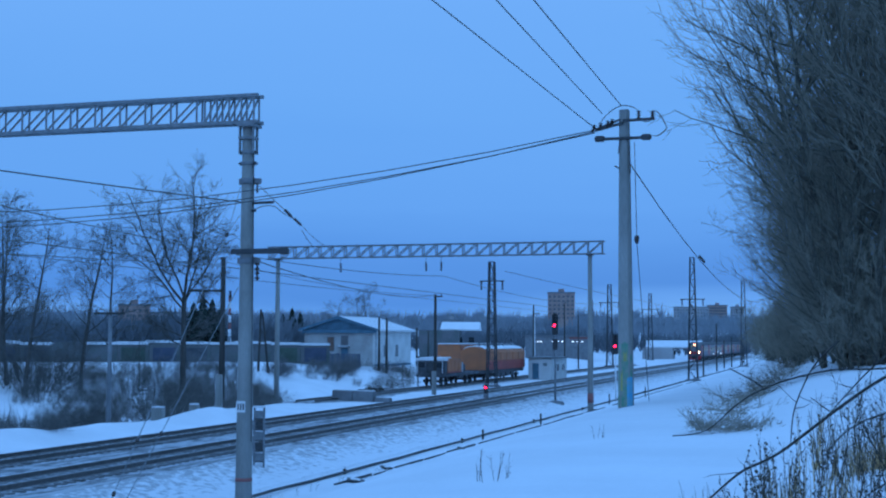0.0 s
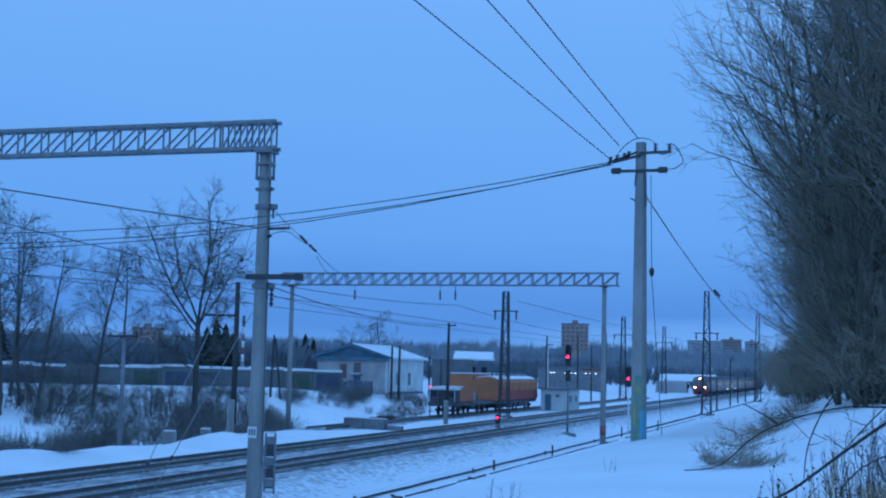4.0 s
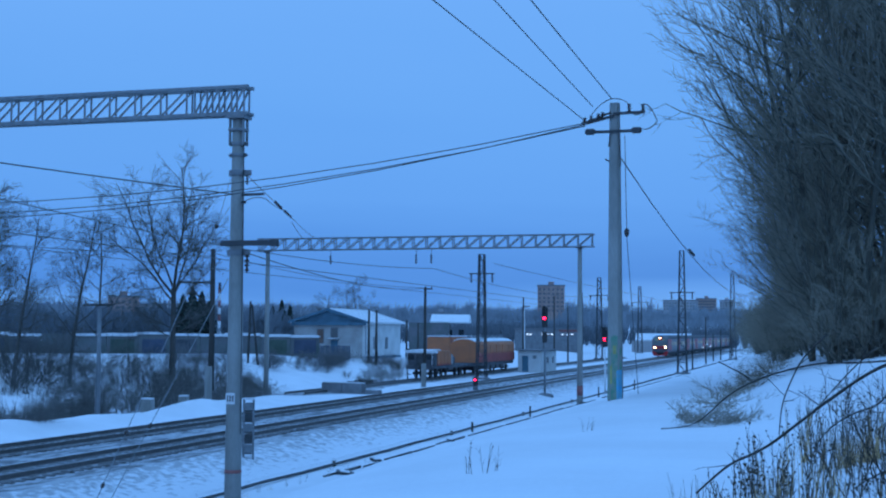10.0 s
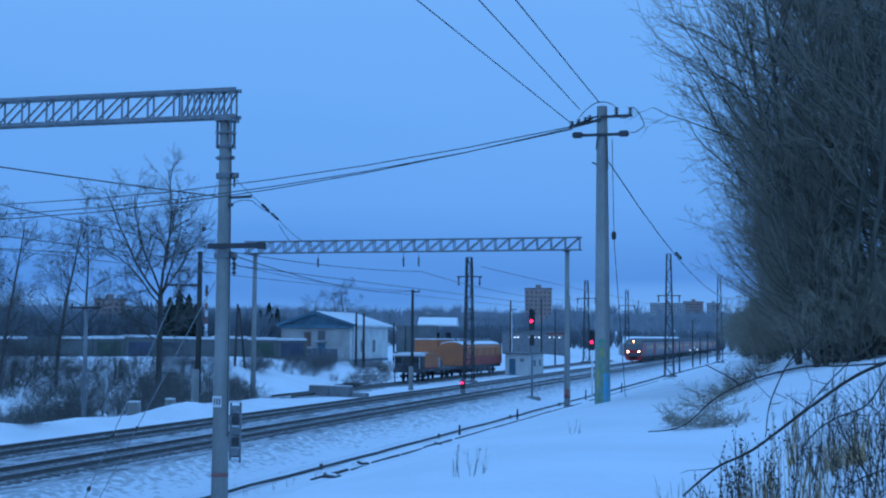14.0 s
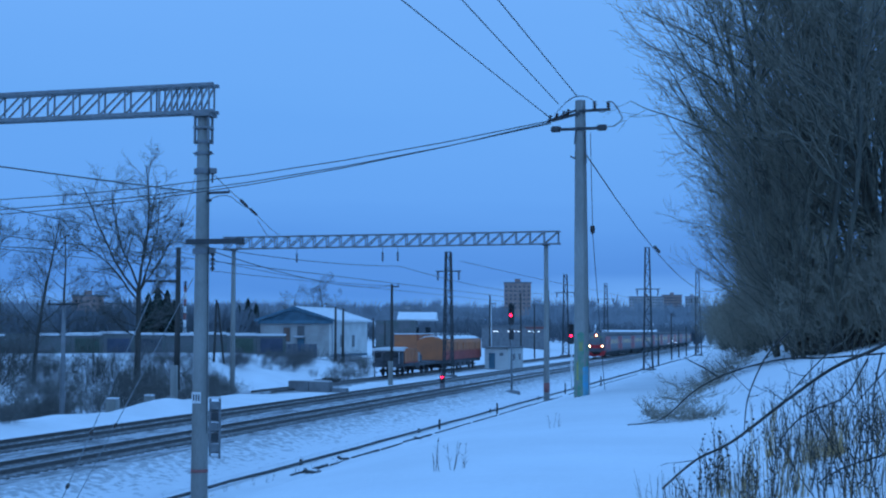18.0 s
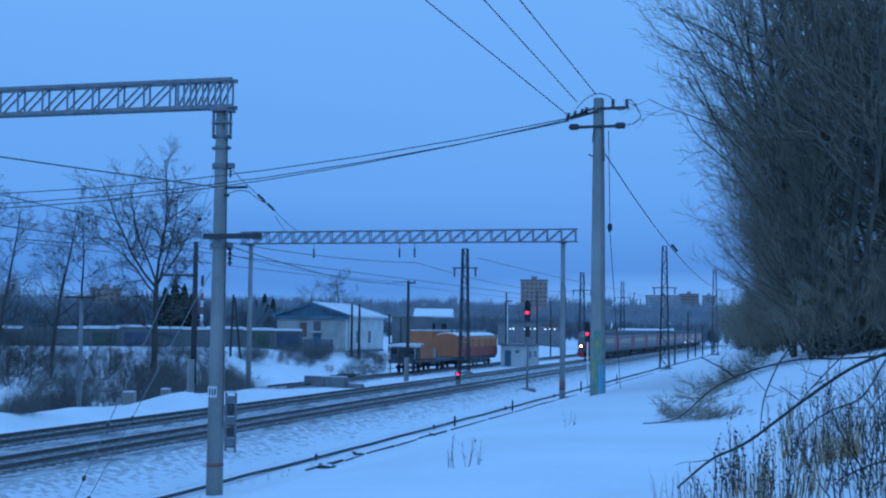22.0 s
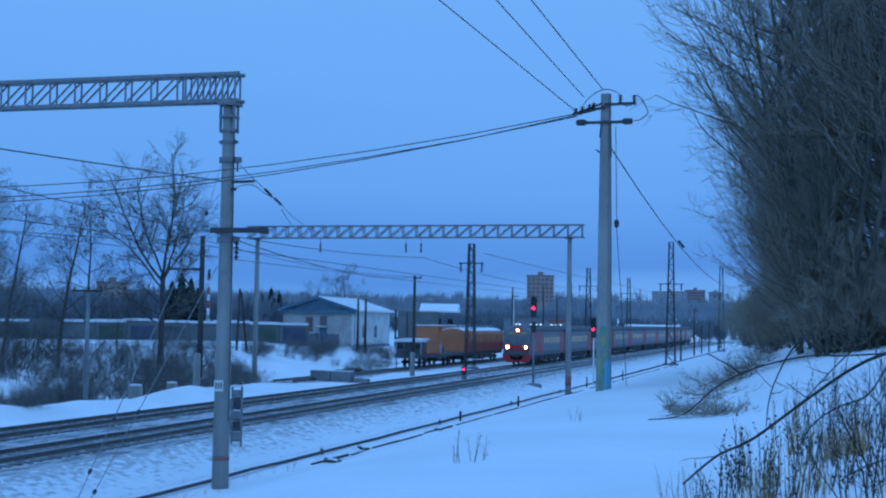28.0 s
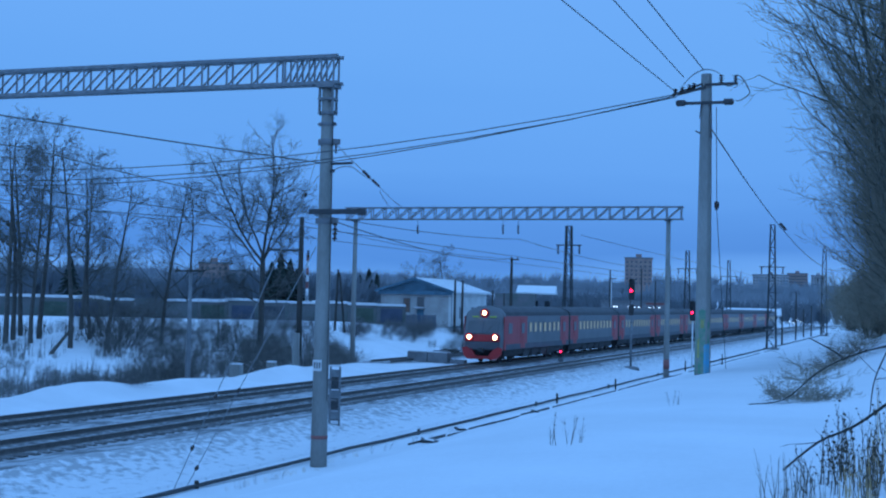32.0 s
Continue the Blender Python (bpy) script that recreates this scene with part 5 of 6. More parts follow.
def block_of_flats(x, y, w, d, h, mat, label, cols, rows, turn=0, base=None):
    z = ground_z(x, y) if base is None else base
    t = thing("apartment_building", (x, y, z), label, "apartment building", "distant buildings", turn)
    part("wall", box(-w / 2, w / 2, 0, d, -12, h), mat, t)
    part("roof", box(-w / 2 - 0.4, w / 2 + 0.4, -0.4, d + 0.4, h, h + 0.9), CONCRETE_DARK, t)
    src = None
    for i in range(cols):
        for j in range(rows):
            x0 = -w / 2 + w * (i + 0.5) / cols
            z0 = h - 2.4 - 2.9 * j
            if src is None:
                src = part("window", box(-0.7, 0.7, -0.1, 0.05, -0.7, 0.7), PANE, t)
                src.matrix_basis = pose(x0, 0, z0)
            else:
                same("window", src, t, (x0, 0, z0))
    part("stair_head", box(-2, 2, d * 0.3, d * 0.7, h + 0.9, h + 3.2), mat, t)


def polar(az, d):
    return d * math.sin(radians(az)), d * math.cos(radians(az))


x, y = polar(-11.45, 900)
block_of_flats(x, y, 18.5, 14, 37.2, BRICK_RED, "tall red brick apartment block above the woods", 6, 6, 11, 0)
x, y = polar(-30.0, 700)
block_of_flats(x, y, 16, 14, 22, BRICK_RED, "distant red brick block behind bare trees", 5, 3, 30, 0)
x, y = polar(-28.0, 800)
block_of_flats(x, y, 40, 14, 20, PANEL_PALE, "distant pale panel block", 12, 3, 28, 0)
x, y = polar(-5.85, 1300)
block_of_flats(x, y, 34, 14, 37.5, PANEL_PALE, "distant pale panel block on the horizon", 12, 3, 5, 0)
x, y = polar(-4.75, 1350)
block_of_flats(x, y, 20, 14, 40.5, BRICK_RED, "distant reddish panel block on the horizon", 12, 4, 4, 0)
x, y = polar(-16.3, 900)
block_of_flats(x, y, 18, 14, 18, PANEL_PALE, "distant pale block among woods", 6, 3, 16, 0)
x, y = polar(-3.9, 1400)
block_of_flats(x, y, 14, 12, 40, PANEL_PALE, "distant pale tower on the horizon", 5, 3, 4, 0)


# ---- trees ----
def grow(verts, faces, p, d, length, r, level, rng, spec, tips=None):
    """One limb, bent and tapering, with its side limbs."""
    segs = spec["segs"][level]
    sides = spec["sides"][level]
    pts, rad = [p.copy()], [r]
    cur, dirn = p.copy(), d.normalized()
    for k in range(segs):
        wob = spec["wob"][level]
        dirn = (dirn + Vector((rng.uniform(-wob, wob), rng.uniform(-wob, wob), rng.uniform(-wob, wob) + spec["up"][level]))).normalized()
        cur = cur + dirn * (length / segs)
        pts.append(cur.copy())
        rad.append(r * (1 - (1 - spec["tip"]) * (k + 1) / segs))
    base = len(verts)
    for k, (c, rr) in enumerate(zip(pts, rad)):
        t = (pts[min(k + 1, segs)] - pts[max(k - 1, 0)]).normalized()
        u = t.cross(Vector((0.3, 0.9, 0.2))).normalized()
        v = t.cross(u)
        for j in range(sides):
            a = 2 * math.pi * j / sides
            w = c + u * (rr * math.cos(a)) + v * (rr * math.sin(a))
            verts.append((w.x, w.y, w.z))
    for k in range(segs):
        for j in range(sides):
            faces.append((base + k * sides + j, base + k * sides + (j + 1) % sides, base + (k + 1) * sides + (j + 1) % sides, base + (k + 1) * sides + j))
    if level + 1 < spec["levels"]:
        n = spec["kids"][level]
        for i in range(n):
            s = spec["from"][level] + (1 - spec["from"][level]) * (i + rng.random()) / n
            f = s * segs
            k = min(segs - 1, int(f))
            q = pts[k].lerp(pts[k + 1], f - k)
            t = (pts[k + 1] - pts[k]).normalized()
            side = t.cross(Vector((rng.uniform(-1, 1), rng.uniform(-1, 1), rng.uniform(-1, 1)))).normalized()
            ang = rng.uniform(*spec["angle"][level])
            nd = t * math.cos(ang) + side * math.sin(ang) + Vector(spec["pull"][level])
            ln = length * spec["ratio"][level] * rng.uniform(0.7, 1.2) * (1.15 - spec.get("taper", 0.55) * s)
            rr = max(spec["min_r"], (rad[k] * spec["thin"][level]))
            target = (spec["twigs"] if level + 1 >= spec["twig_level"] else (verts, faces))
            grow(target[0], target[1], q, nd, ln, rr, level + 1, rng, spec)


def tree_meshes(seed, height, r, spec, stems=1, spread=0.0, lean=(0, 0)):
    rng = random.Random(seed)
    v, f, tv, tf = [], [], [], []
    sp = dict(spec, twigs=(tv, tf))
    for k in range(stems):
        a = rng.uniform(0, 6.28)
        d = Vector((math.cos(a) * spread * rng.random() + lean[0], math.sin(a) * spread * rng.random() + lean[1], 1))
        o = Vector((math.cos(a) * 0.5 * spread, math.sin(a) * 0.5 * spread, -0.2)) if stems > 1 else Vector((0, 0, -0.2))
        grow(v, f, o, d, height * rng.uniform(0.75, 1.0) if stems > 1 else height, r * rng.uniform(0.7, 1.1) if stems > 1 else r, 0, rng, sp)
    return (v, f), (tv, tf)


BIRCH = dict(levels=4, twig_level=2, segs=(10, 6, 4, 3), sides=(8, 5, 3, 3), wob=(0.06, 0.16, 0.2, 0.2), up=(0.05, 0.09, 0.05, 0.02), tip=0.15, kids=(15, 9, 7, 0),
             angle=((0.5, 0.95), (0.5, 1.0), (0.4, 1.0)), ratio=(0.42, 0.42, 0.5), thin=(0.42, 0.5, 0.6), min_r=0.012)
BIRCH["from"] = (0.30, 0.2, 0.2)
WILLOW = dict(levels=4, twig_level=2, segs=(9, 6, 4, 2), sides=(7, 5, 3, 3), wob=(0.07, 0.11, 0.13, 0.15), up=(0.03, 0.08, 0.08, 0.07), tip=0.2, kids=(18, 11, 10, 0),
              angle=((0.35, 0.85), (0.3, 0.75), (0.25, 0.65)), ratio=(0.44, 0.42, 0.52), thin=(0.5, 0.5, 0.6), min_r=0.008)
WILLOW["from"] = (0.10, 0.12, 0.15)
BUSH = dict(levels=3, twig_level=1, segs=(5, 3, 2), sides=(4, 3, 3), wob=(0.15, 0.22, 0.25), up=(0.05, 0.06, 0.03), tip=0.25, kids=(9, 6, 0),
            angle=((0.3, 0.9), (0.3, 0.9)), ratio=(0.5, 0.5), thin=(0.55, 0.6), min_r=0.008)
BUSH["from"] = (0.15, 0.2)
for spec in (BIRCH, WILLOW, BUSH):
    spec["pull"] = ((0, 0, 0),) * 4


def tree(name, at, meshes, label, category, group, bark=BARK, twig=None):
    (v, f), (tv, tf) = meshes
    t = thing(name, at, label, category, group)
    tagged(mesh_of("trunk", v, f, bark, t, "", True), kind="stuff" if name != "birch_tree" else "")
    tagged(mesh_of("crown", tv, tf, twig or TWIG, t, "crown of thin bare twigs"), kind="stuff")
    return t


def build_left_trees():
    tall = dict(BIRCH, levels=5, segs=(10, 6, 4, 3, 2), sides=(7, 4, 3, 3, 3), wob=(0.06, 0.18, 0.25, 0.28, 0.3), up=(0.05, 0.08, 0.05, 0.03, 0.02), kids=(15, 9, 6, 4, 0), ratio=(0.34, 0.46, 0.5, 0.55),
                angle=((0.6, 1.1), (0.5, 1.1), (0.4, 1.0), (0.4, 1.0)), thin=(0.42, 0.5, 0.55, 0.7), min_r=0.006)
    tall["from"] = (0.30, 0.15, 0.15, 0.15)
    gaunt = dict(tall, segs=(12, 7, 4, 3, 2), wob=(0.055, 0.26, 0.32, 0.34, 0.3), up=(0.04, 0.05, 0.04, 0.03, 0.02), kids=(13, 9, 7, 5, 0), ratio=(0.36, 0.46, 0.5, 0.5), angle=((0.7, 1.3), (0.5, 1.1), (0.5, 1.1), (0.4, 1.0)), thin=(0.45, 0.5, 0.5, 0.7), min_r=0.0075)
    gaunt["from"] = (0.28, 0.12, 0.12, 0.12)
    birch = [tree_meshes(s, 11, 0.155, gaunt) for s in (3, 8, 15, 21)]
    # the tall forked tree: a clear stem, then limbs that sweep out and up
    stem = dict(tall, kids=(0, 16, 9, 5, 0), ratio=(0.5, 0.40, 0.46, 0.5), angle=((0.4, 0.8), (0.5, 1.2), (0.5, 1.1), (0.4, 1.0)), wob=(0.03, 0.17, 0.28, 0.32, 0.3),
                up=(0.02, 0.05, 0.06, 0.05, 0.03), thin=(0.6, 0.50, 0.55, 0.75), min_r=0.0125, tip=0.26)
    stem["from"] = (0.4, 0.18, 0.15, 0.15)
    rng = random.Random(26)
    v, f, tv, tf = [], [], [], []
    stem["twigs"] = (tv, tf)
    grow(v, f, Vector((0, 0, -0.2)), Vector((0, 0, 1)), 9.0, 0.28, 0, rng, dict(stem, tip=0.72, wob=(0, 0, 0, 0, 0)))
    right, away = Vector((0.885, 0.465, 0)), Vector((-0.465, 0.885, 0))
    for z, r, a, u, length, rad in ((8.2, -0.50, 0.1, 1, 10.4, 0.15), (8.6, 0.10, -0.1, 1, 10.6, 0.17), (8.7, -0.20, 0.25, 1, 10.8, 0.13), (8.0, 0.40, 0.3, 1, 9.6, 0.12), (7.6, -0.72, -0.3, 0.9, 7.6, 0.11), (6.9, 0.8, 0.2, 0.75, 5.0, 0.085),
                                    (6.3, -1, 0.2, 0.55, 4.4, 0.075), (5.4, -1, -0.3, 0.35, 4.0, 0.07), (5.8, 0.9, 0.3, 0.5, 3.8, 0.06), (4.6, -0.9, 0.5, 0.25, 3.6, 0.06), (4.9, 0.8, -0.5, 0.5, 3.2, 0.05), (8.5, 0.15, -0.5, 1, 9.6, 0.11), (8.3, 0.55, -0.2, 0.9, 7.0, 0.09)):
        grow(v, f, Vector((0, 0, z)), right * r + away * a + Vector((0, 0, u)), length, rad, 1, rng, stem)
    x, y = polar(-27.9, 112)
    tree("birch_tree", (x, y, ground_z(x, y) - 0.1), ((v, f), (tv, tf)), "tall leafless tree with an upswept forked crown", "tree", "bare trees", BARK)
    spots = [(-66.1, 83.1, 16.6), (-68.0, 86.4, 16.2), (-67.3, 88.8, 17.0), (-59.9, 82.8, 15.4), (-57.8, 84.5, 13.0), (-70.5, 90.5, 16.0), (-64.8, 84.5, 14.0), (-57.9, 92.2, 13.4), (-57.2, 95.4, 12.6), (-64.0, 91.0, 13.5), (-72.0, 101.0, 15.0), (-55.4, 97.0, 5.5)]
    src = {}
    for k, (x, y, h) in enumerate(spots):
        b = k % 4
        z = ground_z(x, y) - 0.1
        slim = 0.75 if h < 12 else 1.0
        if b not in src:
            src[b] = tree("birch_tree", (x, y, z), birch[b], "dark leafless tree on the snowy ravine slope", "tree", "bare trees")
            ob = src[b]
        else:
            ob = copy_thing(src[b], pose(x, y, z, 0, 0, 67 * k))
        ob.scale = (slim * h / 11.0, slim * h / 11.0, h / 11.0)
    for k, (az, d, h) in enumerate(((-19.8, 222, 12.5), (-21.4, 228, 10.5), (-20.3, 236, 11.0))):
        x, y = polar(az, d)
        ob = copy_thing(src[k], pose(x, y, ground_z(x, y) - 0.1, 0, 0, 40 + 95 * k))
        ob.scale = (1.25 * h / 11.0, 1.25 * h / 11.0, h / 11.0)
        tagged(ob, "leafless tree standing behind the white house", "tree", "bare trees")
    t = thing("leaning_trunk", (-58.1, 77.8, ground_z(-58.1, 77.8)), "dead dark trunk leaning over the snow", "branch")
    part("trunk", rod((0, 0, -0.2), (1.15, 1.2, 2.0), 0.15, 0.09, n=7), BARK, t)
    part("stub", rod((0.75, 0.8, 1.3), (0.6, 1.0, 2.1), 0.06, 0.03, n=6), BARK, t)
    brushy = dict(BUSH, kids=(11, 7, 0), segs=(5, 3, 2), wob=(0.25, 0.32, 0.35), up=(0.06, 0.06, 0.05), angle=((0.5, 1.15), (0.4, 1.1)), min_r=0.007, ratio=(0.55, 0.5))
    bush = [tree_meshes(s, 2.7, 0.028, brushy, 12, 1.15) for s in (5, 6, 7)]
    made = {}
    rng = random.Random(4)
    def shrub(k, x, y, s, label="tangled leafless shrub in the snowy ravine", frosted=False):
        b = k % 3 + (3 if frosted else 0)
        z = ground_z(x, y) - 0.05
        if b not in made:
            ob = made[b] = tree("shrub", (x, y, z), bush[b % 3], label, "shrub", "ravine shrubs", FROST_TWIG if frosted else BARK, FROST_TWIG if frosted else TWIG)
        else:
            ob = copy_thing(made[b], pose(x, y, z, 0, 0, rng.uniform(0, 360)))
        ob.scale = (s, s, s * rng.uniform(0.75, 1.05))
    k = 0
    # spread over the ravine, thick on one mound, sparse on the open slope
    for count, az0, az1, d0, d1, s0, s1 in ((40, -32.5, -23.9, 74, 128, 0.45, 1.1), (14, -34.8, -29.0, 80, 118, 0.5, 1.0), (30, -36.5, -23.9, 70, 124, 0.25, 0.5), (26, -33.5, -24.0, 66, 86, 0.4, 0.85)):
        for i in range(count):
            k += 1
            x, y = polar(rng.uniform(az0, az1), rng.uniform(d0, d1))
            if x < (-39.3 if d1 < 90 else -41):
                shrub(k, x, y, rng.uniform(s0, s1))
    for k in range(22):
        az = rng.uniform(-22.6, -17.6)
        d = rng.uniform(142, 168)
        x, y = polar(az, d)
        if x > -43:
            continue
        shrub(k, x, y, rng.uniform(0.35, 0.75))
    # tall brush on the slope, then a dark tangle below the garages
    for k in range(4):
        x, y = polar(rng.uniform(-34.8, -33.6), rng.uniform(104, 116))
        shrub(k, x, y, rng.uniform(1.4, 2.0))
    for k in range(24):
        x, y = polar(rng.uniform(-28.9, -23.9), rng.uniform(94, 128))
        if x < -43:
            shrub(k, x, y, rng.uniform(0.7, 1.15))
    # upright stems at the foot of the slope
    for k in range(34):
        x, y = polar(rng.uniform(-39.2, -32.5), rng.uniform(63, 90))
        shrub(k, x, y, rng.uniform(0.25, 0.5))
    # frosted bushes on the mounds before the house
    for k in range(40):
        clump = k // 8
        x, y = (-60.0, -57.5, -55.5, -58.5, -56.0)[clump] + rng.gauss(0, 1.3), (122, 131, 142, 151, 162)[clump] + rng.gauss(0, 2.6)
        shrub(k, x, y, rng.uniform(0.45, 0.85), "frosted leafless bush on a snow mound", True)


build_left_trees()


def build_ravine_stems():
    """Thin dry stems and saplings standing all over the snowy slope."""
    rng = random.Random(23)
    verts, faces = [], []
    def stem(x, y, z, h, lean, r):
        i = len(verts)
        a = rng.uniform(0, 6.28)
        mid = (x + 0.4 * lean * math.cos(a), y + 0.4 * lean * math.sin(a), z + 0.55 * h)
        tip = (x + lean * math.cos(a), y + lean * math.sin(a), z + h)
        for p, rr in (((x, y, z - 0.1), r), (mid, 0.75 * r)):
            for k in range(3):
                verts.append((p[0] + rr * math.cos(2.1 * k), p[1] + rr * math.sin(2.1 * k), p[2]))
        verts.append(tip)
        for k in range(3):
            n = (k + 1) % 3
            faces.extend(((i + k, i + n, i + 3 + n, i + 3 + k), (i + 3 + k, i + 3 + n, i + 6)))
    made = 0
    while made < 900:
        az, d = rng.uniform(-39.6, -23.5), rng.uniform(62, 128)
        x, y = polar(az, d)
        if x > -40.5 or noise.noise((0.16 * x, 0.16 * y, 3)) + 0.5 * noise.noise((0.5 * x, 0.5 * y, 1)) < rng.uniform(-0.25, 0.5):
            continue
        z = ground_z(x, y)
        for k in range(3):
            stem(x + rng.uniform(-0.2, 0.2), y + rng.uniform(-0.2, 0.2), z, rng.uniform(0.4, 1.5), rng.uniform(0.05, 0.5), rng.uniform(0.010, 0.020))
        made += 1
    tagged(mesh_of("dry_stems", verts, faces, TWIG), "thin dry stems standing in ravine snow", "weeds", kind="stuff")


build_ravine_stems()


def build_thicket():
    """The dense leafless willows on the bank beside the camera."""
    arch = dict(WILLOW, segs=(10, 8, 4, 3), sides=(8, 5, 4, 3), wob=(0.10, 0.20, 0.30, 0.35), up=(0.02, 0.08, 0.07, 0.10), kids=(18, 11, 5, 0), angle=((0.45, 1.0), (0.35, 0.9), (0.4, 1.0)),
                ratio=(0.40, 0.34, 0.46), thin=(0.42, 0.52, 0.64), tip=0.3, min_r=0.0075, taper=0.25)
    arch["from"] = (0.20, 0.08, 0.12)
    arch["pull"] = ((-0.34, -0.05, 0), (-0.10, 0, 0.05), (-0.05, 0, 0.1), (0, 0, 0))
    v = [tree_meshes(s, 11.5, 0.095, arch, 4, 0.30, (-0.05, 0)) for s in (11, 12, 13)]
    high = dict(arch, kids=(16, 11, 5, 0))
    high["from"] = (0.40, 0.08, 0.12)
    v.append(tree_meshes(17, 11.5, 0.11, high, 4, 0.30, (-0.05, 0)))
    spots = [(1.2, 35.0, 1.10, 0, 3), (3.0, 36.5, 1.15, 8, 0), (2.5, 38.0, 1.15, -10, 1), (0.6, 37.0, 1.05, 12, 3), (0.75, 36.0, 0.52, 15, 2), (0.4, 40.0, 0.60, -15, 0), (0.2, 45.0, 0.70, 10, 1), (4.4, 41.0, 1.15, 20, 1), (2.9, 46.0, 1.0, 5, 2), (1.3, 50.0, 0.85, -5, 0), (0.3, 58.0, 0.72, 10, 1), (-0.3, 66.0, 0.62, -12, 2), (-0.9, 78.0, 0.5, 0, 0), (-1.2, 92.0, 0.5, 9, 1), (-1.6, 106.0, 0.5, -9, 2), (0.35, 34.6, 0.62, 6, 1), (-0.2, 41.5, 0.62, 4, 2)]
    src = {}
    for x, y, s, turn, b in spots:
        z = ground_z(x, y) - 0.1
        if b not in src:
            ob = src[b] = tree("willow", (x, y, z), v[b], "dense leafless many-stemmed willow on the bank", "tree", "willows on the bank", BARK_GREEN, WILLOW_TWIG)
        else:
            ob = copy_thing(src[b], pose(x, y, z, 0, 0, turn))
        ob.scale = (s,) * 3
    # one long bough that reaches out towards the pole
    sv, sf = [], []
    rng = random.Random(6)
    sp = dict(arch, levels=3, segs=(11, 4, 3), wob=(0.17, 0.28, 0.3), up=(0.012, 0.05, 0.08), kids=(9, 4, 0), ratio=(0.22, 0.5), twig_level=9, min_r=0.006, pull=((-0.1, 0, 0.1),) * 4)
    sp["from"] = (0.35, 0.2)
    for o, d, length in (((0.0, 0, 5.1), (-1, 0.05, -0.02), 4.9), ((0.0, 0.2, 4.9), (-1, 0.1, 0.55), 3.4), ((0.0, 0, 6.0), (-1, -0.1, 0.7), 3.6), ((0.0, 0, 3.0), (-0.8, 0.1, 0.8), 2.8), ((0.0, 0.1, 2.2), (-0.8, 0.1, 0.5), 2.6), ((0.0, -0.1, 3.6), (-0.9, 0.0, 0.5), 3.0)):
        grow(sv, sf, Vector(o), Vector(d), length, 0.03, 0, rng, sp)
    tagged(mesh_of("bough", sv, sf, BARK_GREEN, src[3], "long boughs reaching out sideways", True), kind="stuff")


build_thicket()


def build_undergrowth():
    """Low dense shrubs under the willows."""
    bush = [tree_meshes(s, 2.6, 0.02, dict(BUSH, min_r=0.006, kids=(11, 8, 0), wob=(0.2, 0.3, 0.3), angle=((0.4, 1.1), (0.4, 1.0))), 16, 1.0) for s in (31, 32)]
    made = {}
    rng = random.Random(9)
    spots = [(1.6 + 3.0 * rng.random() - 0.055 * y, 36 + y, 1.0) for y in [3.4 * k for k in range(24)]]
    spots += [(rng.uniform(0.8, 6.0), rng.uniform(33.5, 43), 1.0) for k in range(24)]
    spots += [(-0.053 * y + rng.uniform(2.2, 4.2), y, 0.85 + 0.003 * y) for y in [46 + 4.0 * k for k in range(17)]]
    spots += [(-0.021 * y + rng.uniform(-0.4, 1.6), y, 0.75 + 0.004 * y) for y in [58 + 2.0 * k for k in range(26)]]
    spots += [(-0.043 * y + rng.uniform(0.0, 0.03) * y, y, 1.0 + 0.004 * y) for y in [92 + 7.5 * k for k in range(22)]]
    for k, (x, y, s) in enumerate(spots):
        b = k % 2
        z = ground_z(x, y) - 0.05
        if b not in made:
            ob = made[b] = tree("shrub", (x, y, z), bush[b], "dense leafless undergrowth below the willows", "shrub", "undergrowth", BARK_GREEN, WILLOW_TWIG)
        else:
            ob = copy_thing(made[b], pose(x, y, z, 0, 0, rng.uniform(0, 360)))
        ob.scale = (s * rng.uniform(0.85, 1.35),) * 3


build_undergrowth()


# ---- woods and sheds in the distance ----
def spiky_tree(verts, faces, x, y, z, h, w, rng, blades):
    """A far leafless tree: a slim stem and a sheaf of upswept boughs."""
    def blade(p, q, r):
        i = len(verts)
        for a in (0.0, 2.1, 4.2):
            verts.append((p[0] + r * math.cos(a), p[1] + r * math.sin(a), p[2]))
        verts.append(q)
        faces.extend(((i, i + 1, i + 3), (i + 1, i + 2, i + 3), (i + 2, i, i + 3)))
    blade((x, y, z - 0.5), (x + rng.uniform(-0.3, 0.3), y, z + h), 0.03 * h)
    for k in range(blades):
        a = rng.uniform(0, 6.28)
        zb = z + h * rng.uniform(0.05, 0.55)
        out = w * rng.uniform(0.4, 1.0)
        blade((x + 0.2 * out * math.cos(a), y + 0.2 * out * math.sin(a), zb), (x + out * math.cos(a), y + out * math.sin(a), zb + h * rng.uniform(0.25, 0.5)), w * rng.uniform(0.05, 0.11))


